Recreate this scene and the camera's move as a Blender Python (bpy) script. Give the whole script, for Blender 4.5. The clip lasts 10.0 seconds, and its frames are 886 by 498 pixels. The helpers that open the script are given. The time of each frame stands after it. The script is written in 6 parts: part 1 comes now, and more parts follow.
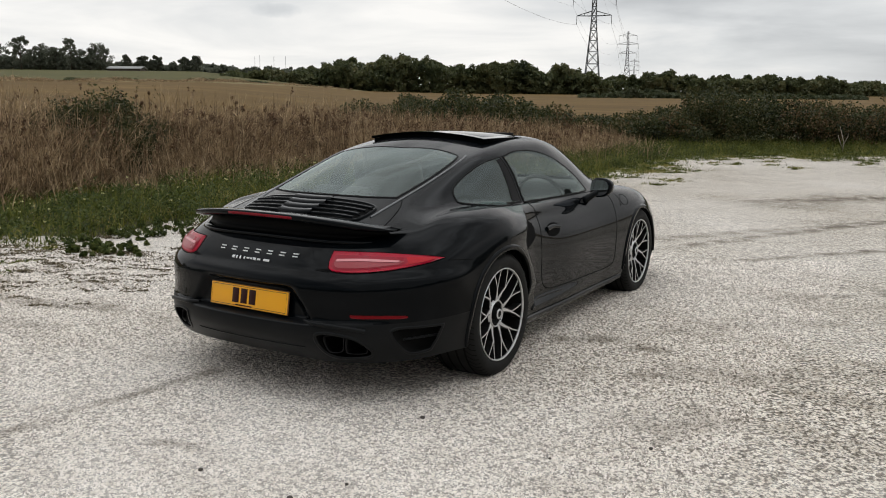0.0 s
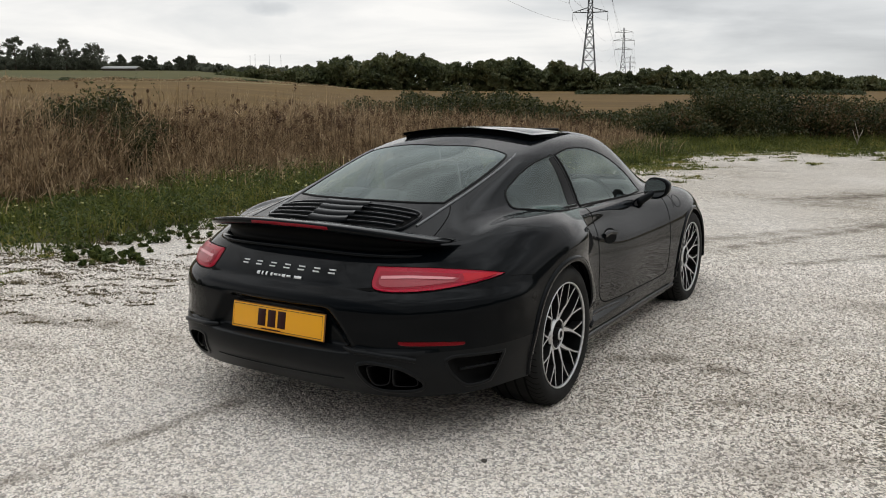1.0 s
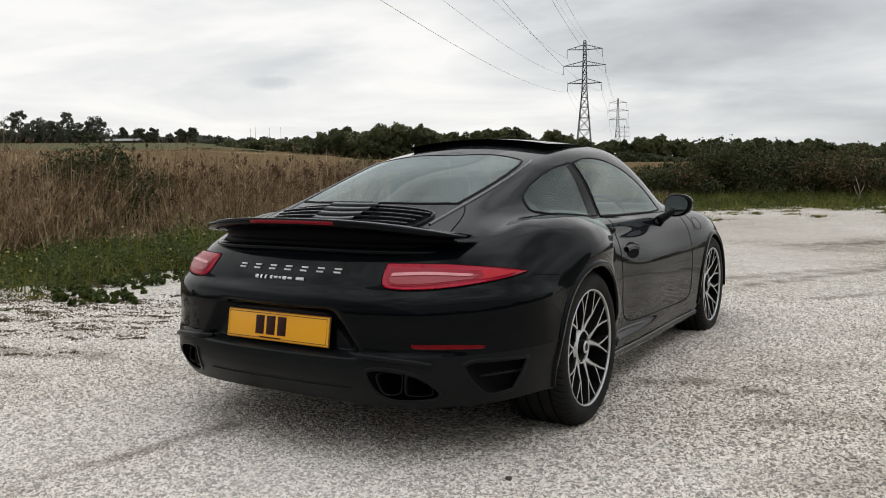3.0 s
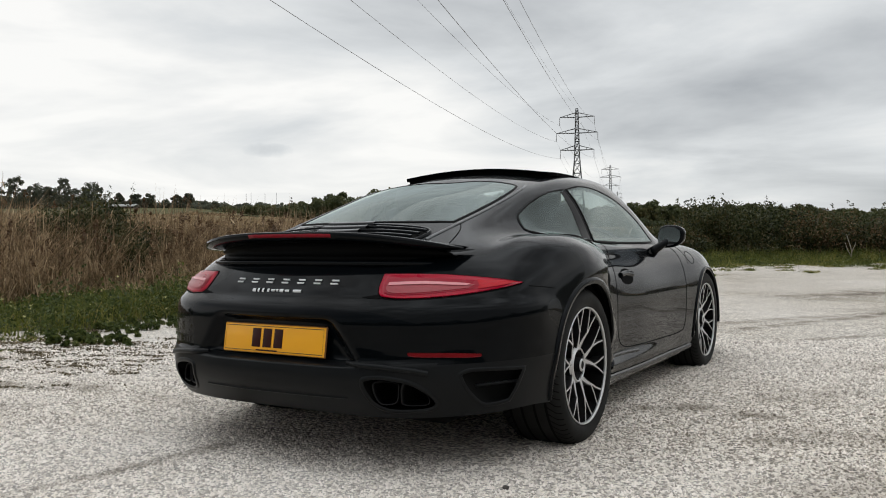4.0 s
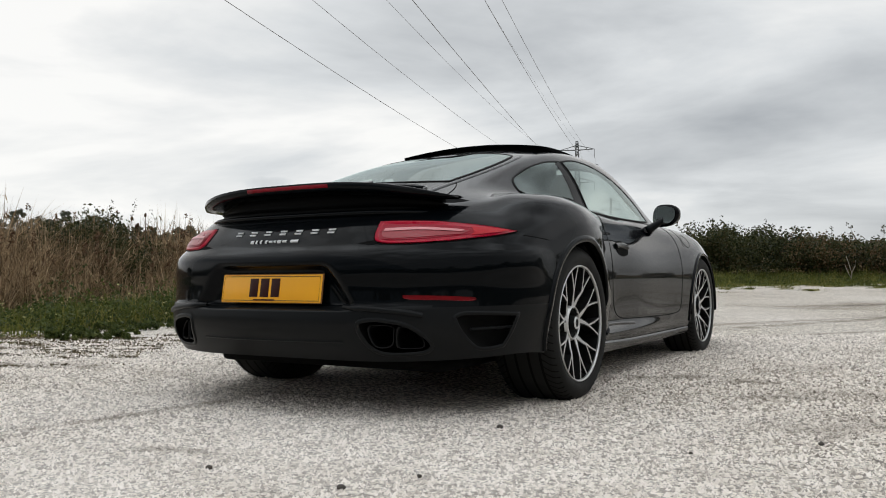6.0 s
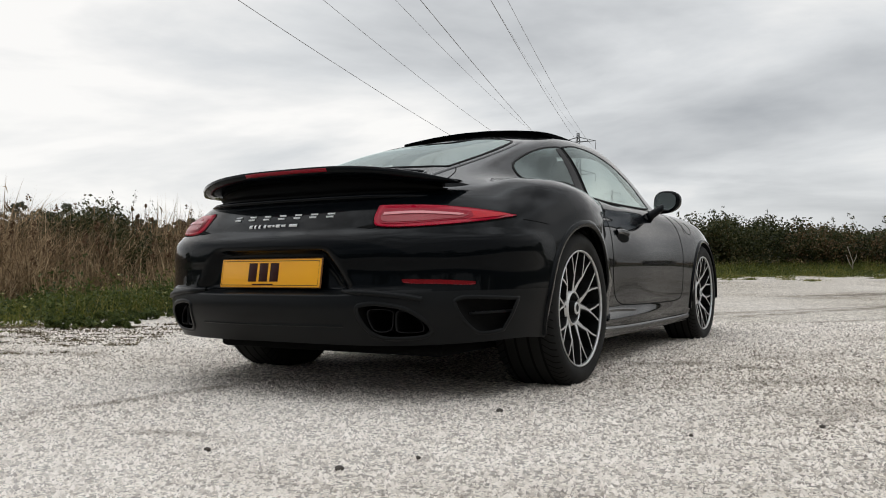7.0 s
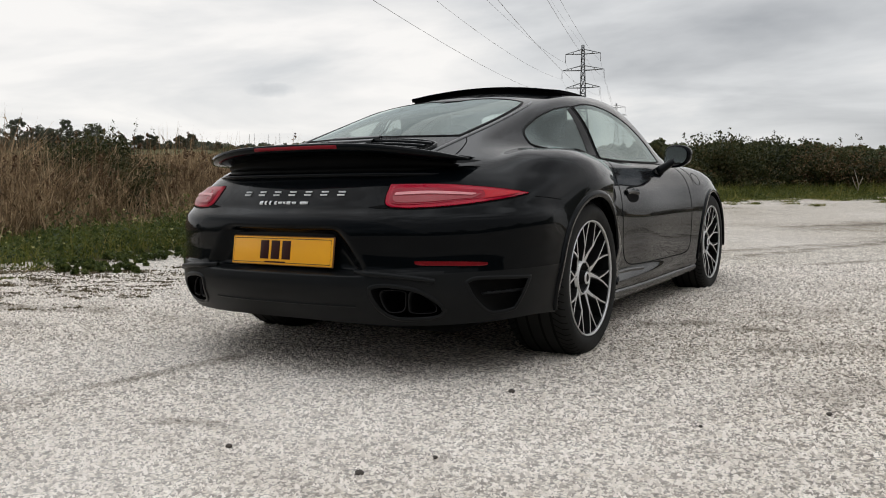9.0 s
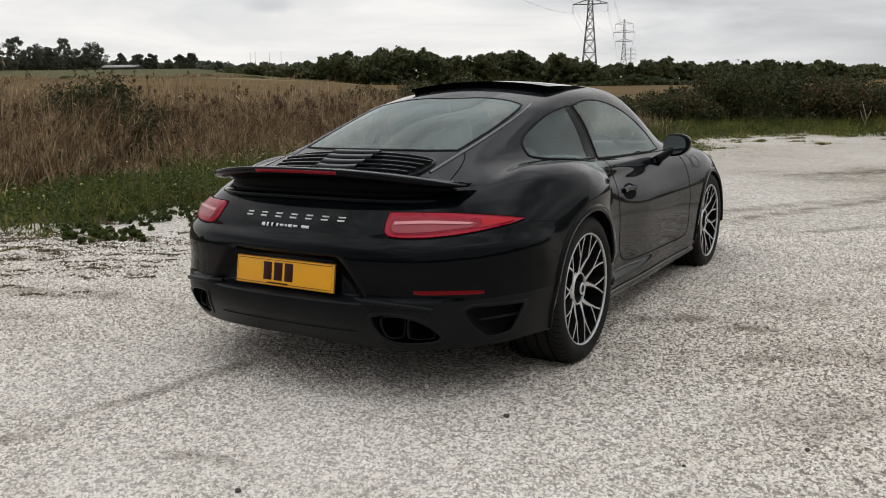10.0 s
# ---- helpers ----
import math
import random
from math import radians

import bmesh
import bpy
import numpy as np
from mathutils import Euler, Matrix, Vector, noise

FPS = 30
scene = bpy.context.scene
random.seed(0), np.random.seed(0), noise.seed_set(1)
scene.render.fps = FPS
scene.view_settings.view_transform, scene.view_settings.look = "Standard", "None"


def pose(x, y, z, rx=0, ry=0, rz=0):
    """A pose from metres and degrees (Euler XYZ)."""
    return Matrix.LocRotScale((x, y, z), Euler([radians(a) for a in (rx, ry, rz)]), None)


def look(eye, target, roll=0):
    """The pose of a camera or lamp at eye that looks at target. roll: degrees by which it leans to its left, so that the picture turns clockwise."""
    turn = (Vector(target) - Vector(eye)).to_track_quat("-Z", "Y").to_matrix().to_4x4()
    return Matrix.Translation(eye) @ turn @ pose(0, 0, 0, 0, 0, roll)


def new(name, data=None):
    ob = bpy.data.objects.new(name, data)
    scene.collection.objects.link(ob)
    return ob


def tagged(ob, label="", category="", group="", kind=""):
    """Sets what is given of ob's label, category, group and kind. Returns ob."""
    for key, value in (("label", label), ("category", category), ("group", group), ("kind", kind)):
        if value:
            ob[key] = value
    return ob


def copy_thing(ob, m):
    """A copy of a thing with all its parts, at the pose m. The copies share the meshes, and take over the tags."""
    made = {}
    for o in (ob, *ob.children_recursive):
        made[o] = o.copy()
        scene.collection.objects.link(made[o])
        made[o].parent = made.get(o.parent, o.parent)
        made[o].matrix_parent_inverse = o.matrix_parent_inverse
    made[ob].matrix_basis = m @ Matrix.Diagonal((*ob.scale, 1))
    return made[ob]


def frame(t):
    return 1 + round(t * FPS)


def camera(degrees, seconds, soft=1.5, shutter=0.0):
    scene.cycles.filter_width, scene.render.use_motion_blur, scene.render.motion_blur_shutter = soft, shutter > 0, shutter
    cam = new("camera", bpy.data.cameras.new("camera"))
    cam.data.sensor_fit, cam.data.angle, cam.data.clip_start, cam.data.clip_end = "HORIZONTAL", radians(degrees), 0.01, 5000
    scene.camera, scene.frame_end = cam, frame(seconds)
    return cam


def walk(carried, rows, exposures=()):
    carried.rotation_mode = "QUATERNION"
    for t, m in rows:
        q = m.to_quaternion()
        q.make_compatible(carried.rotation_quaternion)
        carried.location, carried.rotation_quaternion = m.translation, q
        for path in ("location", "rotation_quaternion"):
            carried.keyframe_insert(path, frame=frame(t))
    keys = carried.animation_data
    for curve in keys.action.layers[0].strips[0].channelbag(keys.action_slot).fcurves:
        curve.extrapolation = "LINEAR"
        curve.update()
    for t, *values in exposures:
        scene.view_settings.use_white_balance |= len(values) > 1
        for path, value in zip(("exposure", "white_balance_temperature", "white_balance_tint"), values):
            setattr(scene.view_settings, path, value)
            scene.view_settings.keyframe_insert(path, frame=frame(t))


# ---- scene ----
cam = camera(57.0, 10.0, soft=1.0)
PATH = [
    (0, (2.901, -3.862, 1.441), (1.874, -2.179, 1.105), 0.4),
    (0.5, (2.591, -3.684, 1.424), (1.566, -2.0, 1.084), 0.2),
    (1, (2.382, -3.524, 1.414), (1.362, -1.838, 1.073), 0.0),
    (1.5, (2.255, -3.362, 1.393), (1.239, -1.672, 1.064), -0.2),
    (2, (2.205, -3.333, 1.314), (1.187, -1.634, 1.039), -0.3),
    (3.3, (2.188, -3.352, 1.023), (1.163, -1.64, 0.889), -0.4),
    (3.5, (2.186, -3.365, 0.983), (1.165, -1.649, 0.882), -0.4),
    (4, (2.207, -3.385, 0.883), (1.188, -1.664, 0.869), -0.4),
    (4.5, (2.233, -3.404, 0.771), (1.216, -1.682, 0.821), -0.4),
    (5, (2.243, -3.413, 0.678), (1.226, -1.692, 0.741), -0.4),
    (5.5, (2.246, -3.42, 0.616), (1.228, -1.7, 0.678), -0.4),
    (6, (2.247, -3.412, 0.555), (1.227, -1.693, 0.622), -0.4),
    (7.5, (2.241, -3.392, 0.523), (1.217, -1.674, 0.562), -0.5),
    (8, (2.236, -3.393, 0.545), (1.211, -1.676, 0.573), -0.5),
    (8.5, (2.221, -3.388, 0.614), (1.194, -1.673, 0.552), -0.6),
    (9, (2.211, -3.405, 0.769), (1.184, -1.696, 0.609), -0.7),
    (9.5, (2.235, -3.412, 0.965), (1.205, -1.716, 0.706), -0.7),
    (10, (2.251, -3.414, 1.185), (1.226, -1.733, 0.832), -0.8),
]
walk(cam, [(t, look(eye, target, roll)) for t, eye, target, roll in PATH],
     [(0, 0, 6700, 10), (3.5, 0, 6650, 10), (4.0, 0, 6620, 9), (4.4, 0, 6320, 3), (4.9, 0, 6270, 3), (5.5, 0, 6550, 8), (7.5, 0, 6650, 10), (10, -0.07, 6700, 11)])

# ---------------------------------------------------------------- light
TURN_UV = radians(30.8)
FX, FY = -math.sin(TURN_UV), math.cos(TURN_UV)
CX, CY = 2.24, -3.40


def land(u, v):
    """Plan place of the point u metres to the right and v metres ahead of the viewer's spot."""
    return CX + u * FY + v * FX, CY - u * FX + v * FY


def make_world():
    w = bpy.data.worlds.new("overcast_sky")
    scene.world = w
    w.use_nodes = True
    nt = w.node_tree
    nt.nodes.clear()
    N = nt.nodes.new
    L = nt.links.new
    tc = N("ShaderNodeTexCoord")
    sep = N("ShaderNodeSeparateXYZ")
    L(tc.outputs["Generated"], sep.inputs[0])

    def m(op, a, b=None, clamp=False):
        n = N("ShaderNodeMath")
        n.operation = op
        n.use_clamp = clamp
        for i, q in enumerate((a, b)):
            if q is None:
                continue
            if isinstance(q, (int, float)):
                n.inputs[i].default_value = q
            else:
                L(q, n.inputs[i])
        return n.outputs[0]

    up = m("MAXIMUM", sep.outputs[2], 0.0)
    den = m("ADD", up, 0.10)
    comb = N("ShaderNodeCombineXYZ")
    L(m("DIVIDE", sep.outputs[0], den), comb.inputs[0])
    L(m("DIVIDE", sep.outputs[1], den), comb.inputs[1])
    n1 = N("ShaderNodeTexNoise")
    shift = N("ShaderNodeVectorMath")
    shift.operation = "ADD"
    L(comb.outputs[0], shift.inputs[0])
    shift.inputs[1].default_value = SKY_SHIFT
    L(shift.outputs[0], n1.inputs["Vector"])
    n1.inputs["Scale"].default_value = SKY_SCALE
    n1.inputs["Detail"].default_value = 8
    n1.inputs["Roughness"].default_value = 0.52
    n1.inputs["Distortion"].default_value = 0.4
    # Thin bright cloud near the horizon, heavier grey cloud overhead.
    heavy = m("MULTIPLY", m("SUBTRACT", up, 0.05), 5.0, True)
    high = m("MULTIPLY", m("SUBTRACT", up, 0.30), 0.8, True)
    lump = m("MULTIPLY", m("SUBTRACT", n1.outputs["Fac"], 0.5), m("ADD", m("ADD", m("MULTIPLY", heavy, 1.35), m("MULTIPLY", high, 2.0)), 0.95))
    mixed = m("ADD", m("ADD", m("ADD", m("MULTIPLY", heavy, 0.135), 0.075), m("MULTIPLY", high, 0.55)), lump)
    # brighter on the side where the cloud is thin
    glow = N("ShaderNodeVectorMath")
    glow.operation = "DOT_PRODUCT"
    L(tc.outputs["Generated"], glow.inputs[0])
    glow.inputs[1].default_value = (math.sin(radians(BRIGHT_TURN)), math.cos(radians(BRIGHT_TURN)), 0.0)
    mixed = m("ADD", mixed, m("MAXIMUM", m("MULTIPLY", m("SUBTRACT", 0.88, glow.outputs["Value"]), 0.21), m("MULTIPLY", m("SUBTRACT", 0.6, glow.outputs["Value"]), 0.47)))
    low = m("MULTIPLY", m("SUBTRACT", 1.0, heavy), m("MAXIMUM", m("SUBTRACT", 0.85, glow.outputs["Value"]), 0.0))
    mixed = m("ADD", mixed, m("MULTIPLY", low, 0.75))

    def toward(v):
        d = N("ShaderNodeVectorMath")
        d.operation = "DOT_PRODUCT"
        L(tc.outputs["Generated"], d.inputs[0])
        d.inputs[1].default_value = v
        return d.outputs["Value"]
    c0 = Vector(SMALL_CLOUD).normalized()
    right = c0.cross(Vector((0, 0, 1))).normalized()
    over = right.cross(c0)
    wisp = m("ADD", m("POWER", m("DIVIDE", toward(right), 0.034), 2.0), m("POWER", m("DIVIDE", toward(over), 0.009), 2.0))
    small = N("ShaderNodeTexNoise")
    L(tc.outputs["Generated"], small.inputs["Vector"])
    small.inputs["Scale"].default_value = 60.0
    wisp = m("SUBTRACT", m("ADD", 1.0, m("MULTIPLY", m("SUBTRACT", small.outputs["Fac"], 0.5), 1.2)), wisp, True)
    wisp = m("MULTIPLY", wisp, m("GREATER_THAN", toward(c0), 0.5))
    mixed = m("ADD", mixed, m("MULTIPLY", wisp, 0.17))
    ramp = N("ShaderNodeValToRGB")
    L(mixed, ramp.inputs["Fac"])
    e = ramp.color_ramp.elements
    e[0].position, e[0].color = 0.0, (1.0, 1.0, 0.995, 1)
    e[1].position, e[1].color = 0.62, (0.432, 0.456, 0.486, 1)
    dark = e.new(1.0)
    dark.color = (0.20, 0.225, 0.25, 1)
    q = e.new(0.28)
    q.color = (0.725, 0.752, 0.778, 1)
    # brightest, and most broken, overhead
    zenith = m("MULTIPLY", m("SUBTRACT", up, 0.45), 2.5, True)
    n2 = N("ShaderNodeTexNoise")
    L(comb.outputs[0], n2.inputs["Vector"])
    n2.inputs["Scale"].default_value = 2.4
    n2.inputs["Detail"].default_value = 7
    n2.inputs["Roughness"].default_value = 0.55
    gain = m("MULTIPLY", zenith, m("MAXIMUM", m("ADD", 0.66, m("MULTIPLY", m("SUBTRACT", n2.outputs["Fac"], 0.5), 7.0)), 0.0))
    lit = N("ShaderNodeVectorMath")
    lit.operation = "ADD"
    L(ramp.outputs["Color"], lit.inputs[0])
    cool = N("ShaderNodeVectorMath")
    cool.operation = "SCALE"
    cool.inputs[0].default_value = (0.93, 1.0, 1.07)
    L(gain, cool.inputs["Scale"])
    L(cool.outputs[0], lit.inputs[1])
    sky = N("ShaderNodeTexSky")
    sky.sky_type = "NISHITA"
    sky.sun_disc = False
    sky.sun_elevation, sky.sun_rotation = radians(SUN_HIGH), radians(SUN_TURN)
    mixc = N("ShaderNodeMix")
    mixc.data_type = "RGBA"
    mixc.inputs["Factor"].default_value = 0.94
    bright = N("ShaderNodeVectorMath")
    bright.operation = "SCALE"
    L(sky.outputs[0], bright.inputs[0])
    bright.inputs["Scale"].default_value = 0.1
    L(bright.outputs[0], mixc.inputs["A"])
    L(lit.outputs[0], mixc.inputs["B"])
    bg = N("ShaderNodeBackground")
    bg.inputs["Strength"].default_value = SKY_STRENGTH
    L(mixc.outputs["Result"], bg.inputs["Color"])
    out = N("ShaderNodeOutputWorld")
    L(bg.outputs[0], out.inputs["Surface"])


SMALL_CLOUD = (-0.675, 0.729, 0.112)
SKY_SCALE, SKY_STRENGTH, SKY_SHIFT = 0.55, 1.0, (3.7, 1.9, 0.0)
SUN_HIGH, SUN_TURN = 50.0, 75.0     # degrees above the ground, and clockwise from +y
BRIGHT_TURN = -62.0                  # where the cloud is thinnest, clockwise from +y
make_world()
sun = new("sun", bpy.data.lights.new("sun", "SUN"))
sun.data.energy, sun.data.angle, sun.data.color = 0.92, radians(160), (1.0, 0.975, 0.935)
_d = Vector((math.sin(radians(SUN_TURN)) * math.cos(radians(SUN_HIGH)), math.cos(radians(SUN_TURN)) * math.cos(radians(SUN_HIGH)), math.sin(radians(SUN_HIGH))))
sun.matrix_world = look(_d * 50, (0, 0, 0))


# ---------------------------------------------------------------- materials
class Nodes:
    """A small builder of node materials."""

    def __init__(self, name):
        self.mat = bpy.data.materials.new(name)
        self.mat.use_nodes = True
        self.nt = self.mat.node_tree
        self.bsdf = self.nt.nodes["Principled BSDF"]
        self.out = self.nt.nodes["Material Output"]
        tc = self.nt.nodes.new("ShaderNodeTexCoord")
        self.obj = tc.outputs["Object"]
        geo = self.nt.nodes.new("ShaderNodeNewGeometry")
        self.pos = geo.outputs["Position"]
        self.island = geo.outputs["Random Per Island"]

    def link(self, a, b):
        self.nt.links.new(a, b)

    def put(self, node, key, val):
        s = node.inputs[key]
        if hasattr(val, "is_linked"):
            self.link(val, s)
        else:
            s.default_value = val

    def noise(self, scale, detail=4, rough=0.5, vec=None, dist=0.0):
        n = self.nt.nodes.new("ShaderNodeTexNoise")
        self.link(vec or self.pos, n.inputs["Vector"])
        n.inputs["Scale"].default_value = scale
        n.inputs["Detail"].default_value = detail
        n.inputs["Roughness"].default_value = rough
        n.inputs["Distortion"].default_value = dist
        return n.outputs["Fac"]

    def voronoi(self, scale, out="Distance", feature="F1", vec=None):
        n = self.nt.nodes.new("ShaderNodeTexVoronoi")
        n.feature = feature
        self.link(vec or self.pos, n.inputs["Vector"])
        n.inputs["Scale"].default_value = scale
        return n.outputs[out]

    def ramp(self, fac, *stops):
        n = self.nt.nodes.new("ShaderNodeValToRGB")
        self.link(fac, n.inputs["Fac"])
        e = n.color_ramp.elements
        while len(e) > 1:
            e.remove(e[-1])
        for i, (p, c) in enumerate(stops):
            q = e[0] if i == 0 else e.new(p)
            q.position = p
            q.color = (c, c, c, 1) if isinstance(c, (int, float)) else (*c, 1)
        return n.outputs["Color"]

    def mix(self, fac, a, b, how="MIX"):
        n = self.nt.nodes.new("ShaderNodeMix")
        n.data_type = "RGBA"
        n.blend_type = how
        self.put(n, "Factor", fac)
        for key, val in (("A", a), ("B", b)):
            if hasattr(val, "is_linked"):
                self.link(val, n.inputs[key])
            else:
                n.inputs[key].default_value = (*val, 1)
        return n.outputs["Result"]

    def math(self, op, a, b=0.0, clamp=False):
        n = self.nt.nodes.new("ShaderNodeMath")
        n.operation = op
        n.use_clamp = clamp
        self.put(n, 0, a)
        self.put(n, 1, b)
        return n.outputs[0]

    def scaled(self, v, turn=0.0):
        n = self.nt.nodes.new("ShaderNodeMapping")
        self.link(self.pos, n.inputs["Vector"])
        n.inputs["Scale"].default_value = v
        n.inputs["Rotation"].default_value = (0, 0, turn)
        return n.outputs[0]

    def bump(self, height, strength=0.3, distance=0.01):
        n = self.nt.nodes.new("ShaderNodeBump")
        self.link(height, n.inputs["Height"])
        n.inputs["Strength"].default_value = strength
        n.inputs["Distance"].default_value = distance
        self.link(n.outputs[0], self.bsdf.inputs["Normal"])

    def set(self, **kw):
        names = dict(base="Base Color", rough="Roughness", metal="Metallic", coat="Coat Weight", coat_rough="Coat Roughness",
                     spec="Specular IOR Level", alpha="Alpha", trans="Transmission Weight", ior="IOR", sheen="Sheen Weight", sub="Subsurface Weight")
        for k, v in kw.items():
            if k == "base" and isinstance(v, tuple):
                v = (*v, 1)
            self.put(self.bsdf, names[k], v)
        return self


def mat_paint():
    n = Nodes("black_car_paint")
    dust = n.noise(3.0, 6, 0.6)
    base = n.mix(n.ramp(dust, (0.5, 0.0), (0.85, 0.35)), (0.0011, 0.0019, 0.0028), (0.0042, 0.0049, 0.0056))
    n.set(base=base, rough=0.4, spec=0.02, coat=1.0, coat_rough=n.ramp(dust, (0.3, 0.004), (0.8, 0.02)))
    n.bsdf.inputs["Coat IOR"].default_value = 1.20
    return n.mat


def mat_simple(name, colour, rough=0.5, metal=0.0, spread=0.25, scale=30.0, bump=0.0, coat=0.0, spec=0.5):
    n = Nodes(name)
    a = n.noise(scale, 5, 0.6)
    b = n.noise(scale * 0.12, 3, 0.5)
    lo = tuple(c * (1 - spread) for c in colour)
    hi = tuple(min(1, c * (1 + spread)) for c in colour)
    n.set(base=n.mix(n.math("MULTIPLY", n.math("ADD", a, b), 0.5), lo, hi), metal=metal, coat=coat, spec=spec,
          rough=n.ramp(b, (0.3, max(0.02, rough * 0.85)), (0.7, min(1, rough * 1.15))))
    if bump:
        n.bump(a, bump, 0.004)
    return n.mat


def yard_stains(n, col, small):
    """Worn, damp and dusty patches, the tracks of wheels, and other darker bands over the stones of the yard."""
    wide = n.noise(0.22, 5, 0.55)
    mid = n.noise(1.6, 6, 0.62, dist=0.3)
    col = n.mix(n.ramp(mid, (0.53, 0.0), (0.68, 0.38)), col, (0.66, 0.63, 0.585), "MULTIPLY")
    col = n.mix(n.ramp(wide, (0.42, 0.0), (0.66, 0.35)), col, (0.93, 0.91, 0.875))
    streak = n.noise(1.0, 4, 0.55, n.scaled((0.30, 2.6, 1.0), radians(-64)), 0.6)
    col = n.mix(n.ramp(n.math("ADD", n.math("MULTIPLY", streak, 0.75), n.math("MULTIPLY", small, 0.25)), (0.54, 0.0), (0.64, 0.42)), col, (0.60, 0.572, 0.535), "MULTIPLY")
    # darker bands (wheel tracks, mossy marks, one under the tail): start, end, breadth, strength
    rough_edge = n.math("ADD", n.math("MULTIPLY", n.math("SUBTRACT", n.noise(1.3, 6, 0.65), 0.5), 0.8), n.math("MULTIPLY", n.math("SUBTRACT", small, 0.5), 0.9))
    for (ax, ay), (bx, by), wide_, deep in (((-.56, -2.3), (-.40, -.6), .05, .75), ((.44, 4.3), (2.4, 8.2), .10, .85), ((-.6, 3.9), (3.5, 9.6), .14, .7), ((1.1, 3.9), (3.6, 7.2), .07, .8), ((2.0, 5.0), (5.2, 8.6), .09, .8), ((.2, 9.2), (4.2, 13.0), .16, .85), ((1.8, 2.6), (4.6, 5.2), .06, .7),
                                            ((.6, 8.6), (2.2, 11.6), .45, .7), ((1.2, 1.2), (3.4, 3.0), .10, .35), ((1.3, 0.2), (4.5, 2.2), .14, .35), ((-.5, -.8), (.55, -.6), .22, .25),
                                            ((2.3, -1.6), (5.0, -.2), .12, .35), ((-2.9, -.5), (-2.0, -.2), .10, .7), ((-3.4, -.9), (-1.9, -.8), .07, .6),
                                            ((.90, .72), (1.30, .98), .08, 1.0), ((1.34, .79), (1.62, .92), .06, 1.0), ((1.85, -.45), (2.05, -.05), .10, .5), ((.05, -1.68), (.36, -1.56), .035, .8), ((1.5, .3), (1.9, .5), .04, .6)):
        ln = math.hypot(bx - ax, by - ay)
        dx, dy = (bx - ax) / ln, (by - ay) / ln
        acr = n.nt.nodes.new("ShaderNodeVectorMath")
        acr.operation = "DOT_PRODUCT"
        n.link(n.pos, acr.inputs[0])
        acr.inputs[1].default_value = (-dy, dx, 0)
        alo = n.nt.nodes.new("ShaderNodeVectorMath")
        alo.operation = "DOT_PRODUCT"
        n.link(n.pos, alo.inputs[0])
        alo.inputs[1].default_value = (dx, dy, 0)
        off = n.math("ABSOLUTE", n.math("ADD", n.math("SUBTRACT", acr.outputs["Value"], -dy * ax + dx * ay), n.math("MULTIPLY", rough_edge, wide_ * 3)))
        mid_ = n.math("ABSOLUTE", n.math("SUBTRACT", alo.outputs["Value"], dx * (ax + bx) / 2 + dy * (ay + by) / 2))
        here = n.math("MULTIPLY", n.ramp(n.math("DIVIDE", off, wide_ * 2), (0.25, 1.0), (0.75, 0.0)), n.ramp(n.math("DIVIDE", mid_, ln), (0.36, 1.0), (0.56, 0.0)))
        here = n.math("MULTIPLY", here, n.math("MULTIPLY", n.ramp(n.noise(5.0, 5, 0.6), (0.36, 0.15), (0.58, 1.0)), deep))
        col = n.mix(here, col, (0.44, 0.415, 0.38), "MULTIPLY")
    col = n.mix(1.0, col, (1.0, 0.970, 0.960), "MULTIPLY")
    return col


